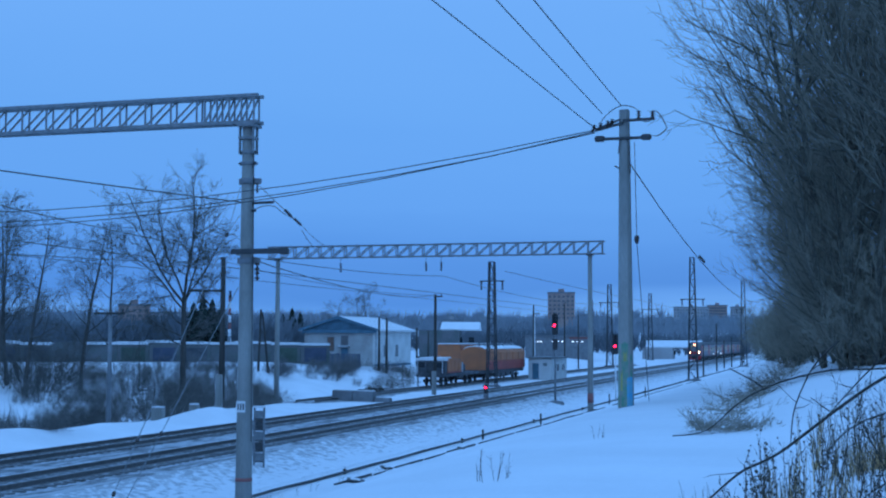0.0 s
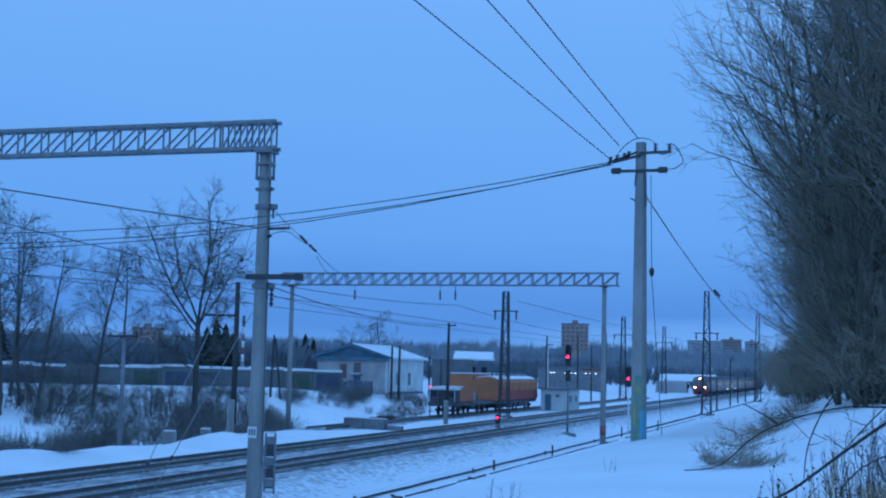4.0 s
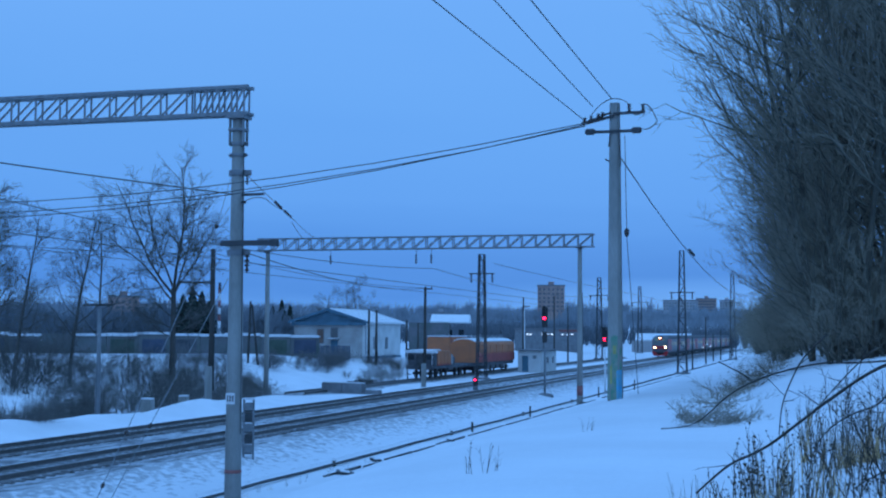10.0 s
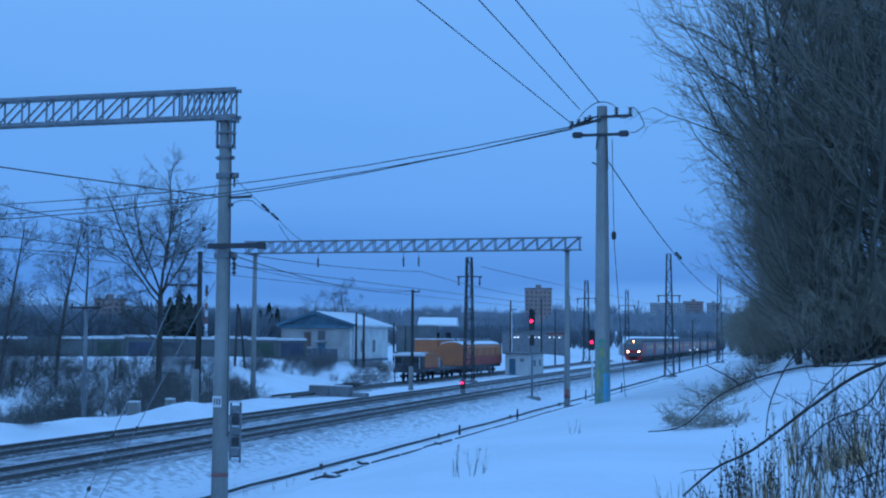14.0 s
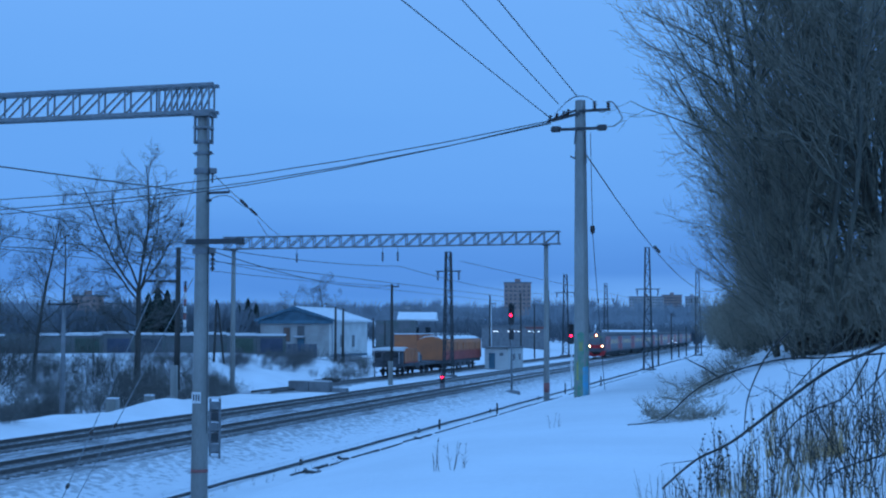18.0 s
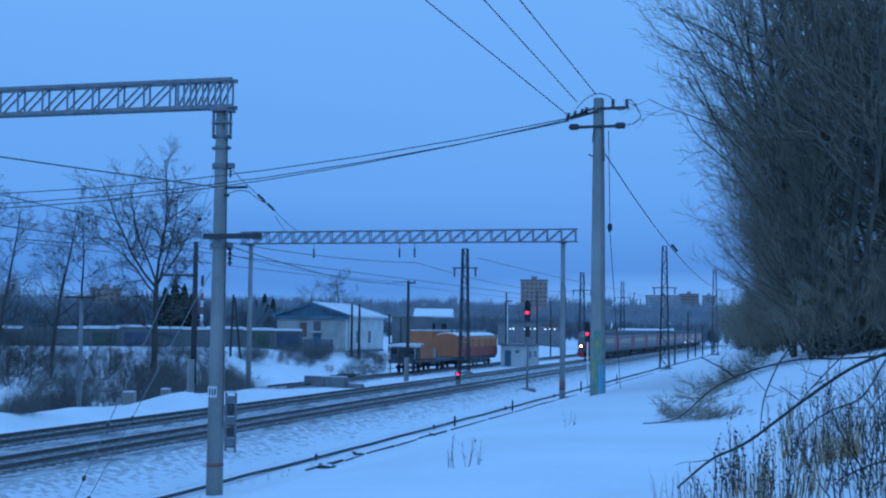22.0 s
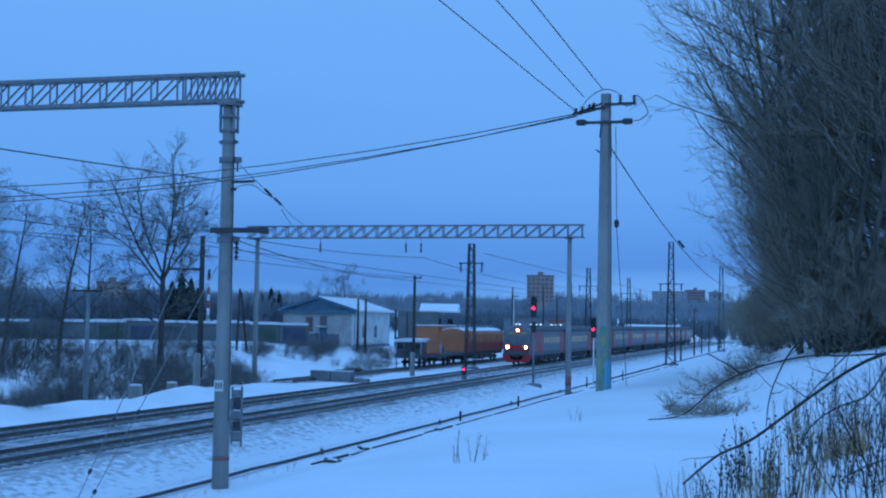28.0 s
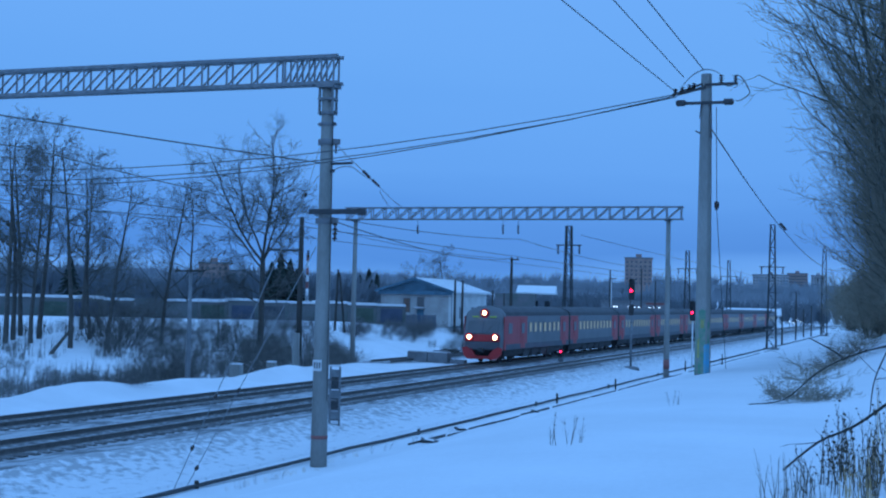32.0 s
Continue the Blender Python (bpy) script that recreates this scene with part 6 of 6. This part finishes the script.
def build_woods():
    rng = random.Random(17)
    for d0, d1, count, h0, h1, mat, label, az0, az1 in ((620, 760, 1300, 8, 13, WOODS, "leafless woods paled for haze", -46, 9), (860, 1050, 1500, 12, 18, WOODS, "far haze-paled woods on rising ground", -46, 9),
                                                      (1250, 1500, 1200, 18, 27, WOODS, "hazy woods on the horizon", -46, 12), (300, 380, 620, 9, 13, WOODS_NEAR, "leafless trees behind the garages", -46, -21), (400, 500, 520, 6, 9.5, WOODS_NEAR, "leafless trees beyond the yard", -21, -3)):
        verts, faces = [], []
        for k in range(count):
            az, d = rng.uniform(az0, az1), rng.uniform(d0, d1)
            x, y = polar(az, d)
            if -60 < x < -12 and d < 425:
                continue
            h = rng.uniform(0.5 * (h0 + h1), h1) * (0.8 + 0.3 * noise.noise((az * 0.35, d * 0.01, 0)))
            spiky_tree(verts, faces, x, y, ground_z(x, y), h, h * 0.34, rng, 20)
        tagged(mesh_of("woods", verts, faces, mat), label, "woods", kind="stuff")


build_woods()


def build_spruces():
    rng = random.Random(5)
    src = None
    for az, d, h in ((-27.1, 230, 11.0), (-26.7, 236, 10.5), (-27.5, 240, 10.0), (-26.4, 250, 9.0), (-36.0, 240, 10), (-22.9, 352, 11.0), (-23.25, 350, 12.0), (-23.65, 356, 10.5)):
        x, y = polar(az, d)
        if src is None:
            verts, faces = [], []
            for k in range(11):
                zb = 1.0 + 9.0 * k / 11
                rad = 2.3 * (1 - k / 11.5)
                n = 11
                for j in range(n):
                    a = 2 * math.pi * (j + rng.random() * 0.7) / n
                    r = rad * rng.uniform(0.75, 1.15)
                    i = len(verts)
                    c, s = math.cos(a), math.sin(a)
                    verts += [(0.1 * c, 0.1 * s, zb + 1.1), (r * c - 0.35 * s, r * s + 0.35 * c, zb - 0.1), (r * c * 1.1, r * s * 1.1, zb - 0.35), (r * c + 0.35 * s, r * s - 0.35 * c, zb - 0.1), (0.5 * r * c, 0.5 * r * s, zb + 0.1)]
                    faces += [(i, i + 1, i + 2), (i, i + 2, i + 3), (i + 4, i + 2, i + 1), (i + 4, i + 3, i + 2)]
            t = src = thing("spruce_tree", (x, y, ground_z(x, y)), "dark evergreen spruce standing behind the garages", "tree", "spruces")
            part("trunk", lathe([(0.2, -0.3), (0.03, 10.6)], 7), BARK, t)
            mesh_of("crown", verts, faces, SPRUCE, t, "tiers of dark drooping boughs")
            ob = t
        else:
            ob = copy_thing(src, pose(x, y, ground_z(x, y), 0, 0, rng.uniform(0, 360)))
        ob.scale = (h / 7.6, h / 7.6, h / 10.6)


build_spruces()


def build_sheds():
    rng = random.Random(2)
    for az, d, w, dep, h, turn in ((-15.9, 300, 8, 9, 6.2, 12), (-6.6, 360, 14, 8, 3.0, 4), (-24.2, 225, 10, 6, 1.4, 24), (-29.0, 250, 14, 6, 1.2, 30), (-32.5, 235, 12, 6, 1.0, 30), (-37.0, 225, 16, 6, 1.0, 36)):
        x, y = polar(az, d)
        t = thing("shed", (x, y, ground_z(x, y)), "low long shed with a snow-covered pitched roof", "shed", "yard sheds", turn)
        part("wall", box(-w / 2, w / 2, 0, dep, -1, h), PANEL_PALE if d > 350 else BRICK_DARK, t)
        part("roof", prism([(-0.6, h), (-0.6, h + 0.3), (dep / 2, h + (2.0 if d > 255 else 1.0)), (dep + 0.6, h + 0.3), (dep + 0.6, h)], -w / 2 - 0.5, w / 2 + 0.5), SNOW_CAP, t, "snowy roof").matrix_basis = pose(0, 0, 0, 0, 0, 90) @ pose(0, 0, 0)
        t.children[-1].matrix_basis = Matrix(((0, -1, 0, 0), (1, 0, 0, 0), (0, 0, 1, 0), (0, 0, 0, 1)))
        for k in range(3):
            x0 = -w / 2 + w * (k + 0.5) / 3
            part("window", box(x0 - 0.6, x0 + 0.6, -0.06, 0.03, h * 0.4, h * 0.75), GLASS, t)


build_sheds()


def build_far_yard():
    """A long works hall with a row of lit windows, and a yellow engine further down the line."""
    x, y = polar(-11.6, 300)
    t = thing("works_hall", (x, y, ground_z(x, y)), "long grey works hall with small lit windows", "hall", turn=11)
    part("wall", box(-7.5, 7.5, 0, 9, -1, 4.9), CONCRETE_DARK, t)
    part("roof", box(-7.8, 7.8, -0.3, 9.3, 4.9, 5.1), CONCRETE_DARK, t)
    for k, x0 in enumerate((-4.6, -3.9, -1.2, 0.0, 1.0, 3.4, 4.5, 5.6)):
        part("window", box(x0 - 0.2, x0 + 0.2, -0.06, 0.02, 3.6, 3.82), YARD_LAMP, t, "small lit window")
    part("red_sign", box(2.6, 7.2, -0.08, 0.02, 4.3, 4.75), RED_MARK, t, "faded red sign board")
    t = thing("shunting_engine", (-38.0, 540.0, ground_z(-38.0, 540.0) - 0.4), "small yellow shunting engine standing far down the line", "locomotive")
    part("body", box(-1.4, 1.4, 0, 7, 1.1, 2.7, 0.1), YELLOW_PAINT, t)
    part("cab", box(-1.45, 1.45, 7, 10, 1.1, 3.6, 0.1), YELLOW_PAINT, t)
    part("window", box(-1.2, 1.2, 6.93, 7.0, 2.75, 3.3), PANE, t)
    part("underframe", box(-1.3, 1.3, -0.2, 10.2, 0.5, 1.1, 0.05), UNDERFRAME, t)
    for yy in (1.2, 3.2, 7.0, 9.0):
        wheelset(t, yy)
    for k, (az, d, z) in enumerate(((-5.05, 330, 1.6), (-4.9, 335, 1.2), (-4.75, 332, 1.9), (-4.6, 338, 1.4))):
        x, y = polar(az, d)
        g = ground_z(x, y)
        t = thing("yard_lamp", (x, y, g), "low white yard lamp on a short post", "lamp", "yard lamps")
        part("post", lathe([(0.08, -0.2), (0.06, z - g)], 8), STEEL, t)
        part("lamp_head", lathe([(0.05, 0), (0.13, 0.05), (0.13, 0.2), (0.05, 0.25)], 10), YARD_LAMP, t, "white lamp head").matrix_basis = pose(0, 0, z - g)


YELLOW_PAINT = material("yellow_engine_paint", (0.60, 0.32, 0.06), 0.6, 0, 0.3, 0.8)
build_far_yard()


# ---- dry plants and fallen limbs on the bank ----
BENT_BOUGHS = [(0.035, [(-1.04, 11.35, 3.15), (-0.77, 11.57, 3.38), (-0.47, 11.89, 3.52), (0.02, 12.4, 3.88), (0.44, 12.79, 4.16), (0.84, 13.17, 4.33), (1.27, 13.54, 4.56)]),
         (0.03, [(-2.1, 17.88, 3.22), (-1.65, 18.02, 3.3), (-1.23, 18.56, 3.67), (-0.74, 18.99, 3.92), (-0.04, 19.6, 4.09), (0.53, 20.19, 4.1), (1.46, 20.95, 4.16)]),
         (0.022, [(-0.43, 13.99, 3.47), (-0.4, 14.09, 3.76), (-0.31, 14.3, 4.02), (-0.18, 14.6, 4.26), (0.06, 15, 4.51)]),
         (0.016, [(-0.03, 12.5, 3.85), (0.13, 12.7, 4.03), (0.33, 13, 4.23), (0.51, 13.19, 4.39)]),
         (0.018, [(-0.12, 11.5, 3.21), (-0.08, 11.7, 3.48), (0.06, 12, 3.68), (0.27, 12.3, 3.8), (0.53, 12.69, 3.9), (0.76, 13.18, 4.23)]),
         (0.02, [(0.22, 10.5, 3.33), (0.43, 10.59, 3.45), (0.74, 10.77, 3.54), (1.09, 10.95, 3.66)]),
         (0.015, [(-0.25, 15, 3.89), (-0.04, 14.9, 3.74)]),
         (0.05, [(-2.52, 33.91, 3.81), (-1.93, 33.44, 3.53), (-1.67, 32.96, 3.38)]),
         (0.014, [(0.58, 10.28, 3.32), (0.68, 10.58, 3.64), (0.67, 10.98, 3.96), (0.77, 11.37, 4.32)]),
         (0.016, [(0.59, 12.99, 3.75), (0.78, 13.08, 3.97), (1.09, 13.36, 4.29)])]


def limb_mesh(points, r0):
    verts, faces = [], []
    pts = [Vector(p) for p in points]
    fine = []
    for k in range(len(pts) - 1):
        a, b, c, d = pts[max(0, k - 1)], pts[k], pts[k + 1], pts[min(len(pts) - 1, k + 2)]
        for j in range(5):
            s = j / 5
            fine.append(0.5 * (2 * b + (c - a) * s + (2 * a - 5 * b + 4 * c - d) * s * s + (3 * b - a - 3 * c + d) * s ** 3))
    fine.append(pts[-1])
    n = len(fine)
    for k, p in enumerate(fine):
        t = (fine[min(k + 1, n - 1)] - fine[max(k - 1, 0)]).normalized()
        u = t.cross(Vector((0.2, 0.3, 1))).normalized()
        v = t.cross(u)
        r = r0 * (0.45 + 0.55 * k / n) * (1 + 0.12 * noise.noise((k, r0 * 100, 0)))
        for j in range(6):
            a = 2 * math.pi * j / 6
            verts.append(p + u * (r * math.cos(a)) + v * (r * math.sin(a)))
    for k in range(n - 1):
        for j in range(6):
            faces.append((k * 6 + j, k * 6 + (j + 1) % 6, (k + 1) * 6 + (j + 1) % 6, (k + 1) * 6 + j))
    return verts, faces


def build_limbs():
    for r0, pts in BENT_BOUGHS:
        o = Vector(pts[0])
        t = thing("fallen_limb", pts[0], "bare bent limb reaching down over the snow", "branch", "bent limbs")
        v, f = limb_mesh([Vector(p) - o for p in pts], r0 * 0.56)
        mesh_of("limb", v, f, DARK_TWIG, t, "", True)
        rng = random.Random(int(r0 * 1e4) + len(pts))
        tv, tf = [], []
        sp = dict(BUSH, levels=2, twig_level=9, kids=(1, 0, 0), min_r=0.003)
        for k in range(len(pts)):
            i = rng.randrange(len(pts) - 1)
            p = (Vector(pts[i]) - o).lerp(Vector(pts[i + 1]) - o, rng.random())
            grow(tv, tf, p, Vector((rng.uniform(-1, 1), rng.uniform(-1, 1), rng.uniform(-0.2, 1))), rng.uniform(0.1, 0.45), 0.005, 0, rng, sp)
        tagged(mesh_of("twig", tv, tf, DARK_TWIG, t, "fine side twigs"), kind="stuff")


build_limbs()


def stalk_plant(seed, h, n, spread, heads, twigs=4, size=1.0):
    rng = random.Random(seed)
    sv, sf, hv, hf = [], [], [], []
    sp = dict(BUSH, levels=2, twig_level=9, kids=(twigs, 0, 0), segs=(5, 2, 2), sides=(3, 3, 3), wob=(0.10, 0.2, 0.2), up=(0.08, 0.1, 0), min_r=0.003, ratio=(0.28, 0.5))
    for k in range(n):
        a = rng.uniform(0, 6.28)
        d = Vector((math.cos(a) * spread, math.sin(a) * spread, 1))
        o = Vector((math.cos(a) * 0.06, math.sin(a) * 0.06, -0.05)) * rng.random() * 3
        o.z = -0.05
        start = len(sv)
        grow(sv, sf, o, d, h * rng.uniform(0.55, 1.1), 0.007, 0, rng, sp)
        if heads:
            for j in range(heads):
                p = sv[rng.randrange(start + (len(sv) - start) // 3, len(sv))]
                i = len(hv)
                r = rng.uniform(0.007, 0.013) * size
                u = [rng.uniform(0.4, 1.7) * r for _ in range(6)]
                sk = rng.uniform(-1.2, 1.2) * r
                hv += [(p[0] + u[0], p[1], p[2] + sk), (p[0] - u[1], p[1], p[2] - sk), (p[0] + sk, p[1] + u[2], p[2]), (p[0], p[1] - u[3], p[2] + 0.5 * sk), (p[0] - sk, p[1], p[2] + u[4]), (p[0] + sk, p[1], p[2] - u[5])]
                hf += [(i + a_, i + b_, i + c_) for a_, b_, c_ in ((0, 2, 4), (2, 1, 4), (1, 3, 4), (3, 0, 4), (2, 0, 5), (1, 2, 5), (3, 1, 5), (0, 3, 5))]
    return (sv, sf), (hv, hf)


def build_saplings():
    """Thin crossing shoots in the dry weeds."""
    rng = random.Random(12)
    kinds = [tree_meshes(s, 1.5, 0.010, dict(BUSH, min_r=0.0035, kids=(7, 4, 0), wob=(0.22, 0.3, 0.3)), 4, 0.8) for s in (41, 42)]
    made = {}
    for k in range(4):
        x, y = polar(rng.uniform(3.2, 5.4), rng.uniform(10.2, 14.5))
        b = k % 2
        z = ground_z(x, y) - 0.03
        if b not in made:
            ob = made[b] = tree("sapling", (x, y, z), kinds[b], "thin dark leafless shoots crossing above the snow", "shrub", "shoots on the bank", DARK_TWIG, DARK_TWIG)
        else:
            ob = copy_thing(made[b], pose(x, y, z, 0, 0, rng.uniform(0, 360)))
        ob.scale = (rng.uniform(0.6, 1.1),) * 3


build_saplings()


def build_weeds():
    rng = random.Random(8)
    kinds = [stalk_plant(s, h, n, 0.14, hd, tw, sz) for s, h, n, hd, tw, sz in ((1, 0.75, 4, 6, 4, 1), (2, 0.6, 4, 3, 4, 1), (3, 0.9, 4, 9, 4, 1), (4, 0.5, 6, 0, 2, 1), (5, 0.65, 7, 0, 2, 1), (6, 0.72, 6, 12, 6, 0.95), (7, 0.75, 6, 0, 1, 1), (8, 0.6, 7, 0, 1, 1))]
    made = {}
    def put(b, x, y, s, label, mat):
        z = ground_z(x, y) - 0.02
        if b not in made:
            (sv, sf), (hv, hf) = kinds[b]
            ob = made[b] = thing("dry_weed", (x, y, z), label, "weed", "dry weeds on the bank")
            tagged(mesh_of("stalk", sv, sf, mat, ob), kind="stuff")
            if hv:
                tagged(mesh_of("seed_head", hv, hf, SEED, ob, "dark dry seed heads"), kind="stuff")
        else:
            ob = copy_thing(made[b], pose(x, y, z, 0, 0, rng.uniform(0, 360)))
        ob.scale = (s,) * 3
    for k in range(64):
        d = rng.uniform(9.2, 18)
        az = rng.uniform(-4.8 + 0.30 * (d - 9), 7)
        if rng.random() > 0.25 + 0.75 * ramp((az + 6) / 7):
            continue
        x, y = polar(az, d)
        b = rng.choice((0, 1, 1, 2, 3, 1, 0, 4))
        put(b, x, y, rng.uniform(0.7, 1.25) * (0.45 + 0.55 * ramp((az + 4.8) / 3)), "dry brown weed stalks standing in snow" if b < 3 else "straw-coloured dry grass tuft in snow", SEED if b < 3 else STRAW)
    for az, d, s in ((-14.75, 15.2, 0.72), (-14.2, 15.4, 0.62), (-9.9, 22, 0.5)):
        x, y = polar(az, d)
        put(1, x, y, s, "dry brown weed stalks standing in snow", SEED)
    # thin weeds along the buried cable
    for k in range(16):
        y = 35.5 + 1.1 * k + rng.uniform(-0.4, 0.4)
        put(rng.choice((1, 3)), -18.3 + rng.uniform(-0.2, 0.5), y, rng.uniform(0.35, 0.65), "dry brown weed stalks standing in snow", SEED)
    for k in range(15):
        y = 32.6 + 0.42 * k
        put(rng.choice((1, 3)), -18.15 + rng.uniform(-0.12, 0.12), y, rng.uniform(0.3, 0.6), "dry brown weed stalks standing in snow", SEED)
    # bushy seed-head plants, then stiff straw stems
    for az, d, s in ((-3.0, 12.4, 1.0), (-2.5, 12.6, 0.9), (-0.6, 11.4, 0.75), (2.6, 11.2, 0.8), (-4.4, 10.9, 0.55), (-3.9, 12.0, 0.8), (-3.4, 11.2, 0.7), (-2.0, 11.7, 0.8), (-1.4, 12.1, 0.85), (-1.0, 10.6, 0.6)):
        x, y = polar(az, d)
        put(5, x, y, s, "bushy dry weed with round dark seed heads", SEED)
    for k in range(36):
        d = rng.uniform(14.2, 24)
        x, y = polar(rng.uniform(-0.7, 5.5), d)
        put(6 + k % 2, x, y, rng.uniform(0.7, 1.1), "stiff dull brown dry stems in snow", DRY_STEM)
    for k in range(22):
        x, y = polar(rng.uniform(-5.6, 5.0), rng.uniform(9.8, 11.6))
        put(6 + k % 2, x, y, rng.uniform(0.5, 0.85), "stiff dull brown dry stems in snow", DRY_STEM)
    # straw clump
    for k in range(34):
        x, y = polar(1.5 + rng.uniform(-0.75, 0.75), 15.4 + rng.uniform(-0.35, 0.35))
        put(4, x, y, rng.uniform(0.4, 0.65), "straw-coloured dry grass tuft in snow", STRAW)


build_weeds()


def build_fallen_bush():
    rng = random.Random(3)
    t = thing("fallen_bush", (*polar(-3.95, 22.3), 0), "flattened twiggy bush lying on the snow", "shrub")
    x, y = polar(-3.95, 22.3)
    t.location.z = ground_z(x, y)
    sv, sf = [], []
    sp = dict(BUSH, levels=3, twig_level=9, kids=(6, 4, 0), min_r=0.004, up=(0.0, 0.03, 0.03))
    for k in range(78):
        o = Vector((rng.uniform(-0.75, 0.35), rng.uniform(-0.4, 0.4), 0))
        d = Vector((rng.uniform(-0.9, 1.0), rng.uniform(-0.5, 0.5), rng.uniform(0.06, 0.40)))
        grow(sv, sf, o, d, rng.uniform(0.25, 0.55), 0.006, 0, rng, sp)
    tagged(mesh_of("twig", sv, sf, GREY_STALK, t), kind="stuff")
    # brush pile further along the bank
    for az, d, n in ((-4.0, 27, 16), (-3.8, 32, 30), (-3.3, 36, 34), (-2.9, 41, 38), (-2.4, 46, 42), (-1.9, 52, 46), (-1.5, 60, 50)):
        x, y = polar(az, d)
        t = thing("brush_pile", (x, y, ground_z(x, y)), "heap of dry twigs and grass on the snowy bank", "shrub", "brush heaps")
        sv, sf = [], []
        for k in range(n):
            dd = Vector((rng.uniform(-0.7, 0.8), rng.uniform(-1, 0.4), rng.uniform(0.02, 0.22)))
            grow(sv, sf, Vector((rng.uniform(-0.5, 0.6), rng.uniform(-1.5, 1.5), 0)), dd, rng.uniform(0.4, 0.85), 0.012, 0, rng, sp)
        tagged(mesh_of("twig", sv, sf, DRY_STEM if d in (36, 46, 60) else GREY_STALK, t), kind="stuff")


build_fallen_bush()


def build_debris():
    """Rusty plates and stakes left along the cable."""
    for x, y, w, l, turn, tilt in ((-17.65, 47.4, 0.35, 0.9, 20, 9), (-18.2, 52.6, 0.2, 0.4, -35, 14), (-18.0, 63.5, 0.2, 0.5, 15, 10)):
        t = thing("scrap_plate", (x, y, ground_z(x, y) + 0.03), "rusty dark scrap plate half sunk in snow", "scrap", "scrap plates", turn)
        part("plate", box(-w, w, -l / 2, l / 2, -0.02, 0.06, 0.01), DARK_STEEL, t).matrix_basis = pose(0, 0, 0, 0, tilt, 0)
        part("snow_patch", box(-w * 0.6, w * 0.5, -l * 0.3, l * 0.4, 0.062, 0.085, 0.01), SNOW_CAP, t).matrix_basis = pose(0, 0, 0, 0, tilt, 0)
    for x, y, h in ((-18.6, 70.0, 0.55), (-18.4, 84.0, 0.7), (-18.5, 112.0, 0.9), (-17.6, 128.0, 1.0)):
        t = thing("marker_stake", (x, y, ground_z(x, y)), "short weathered wooden stake in the snow", "stake", "marker stakes")
        part("stake", box(-0.05, 0.05, -0.05, 0.05, -0.3, h, 0.01), WOOD_POLE, t)


build_debris()


# ---- what moves ----
TRAIN_ROWS = [(0.0, 303.3), (3.0, 290.6), (6.0, 277.3), (9.0, 262.6), (13.0, 241.9), (17.0, 221.0), (20.0, 203.4), (23.0, 182.8), (25.0, 166.6), (27.5, 142.8), (28.0, 137.6), (30.0, 115.6), (31.0, 104.1), (32.0, 92.4)]


# The lantern is turned away to hide its lens before and after.
LAMP_TURNS = [(0.0, 170), (2.1, 170), (2.3, 110), (2.5, 40), (2.7, 0), (7.3, 0), (7.5, 50), (7.7, 110), (7.9, 170), (20.0, 170), (32.0, 170)]


def motions():
    walk(switch_lamp, [(t, pose(-43.0, 134.5, 2.35, 0, 0, a + 17)) for t, a in LAMP_TURNS])
    walk(train, [(t, pose(FAR_TRACK, y, 0)) for t, y in TRAIN_ROWS])


motions()
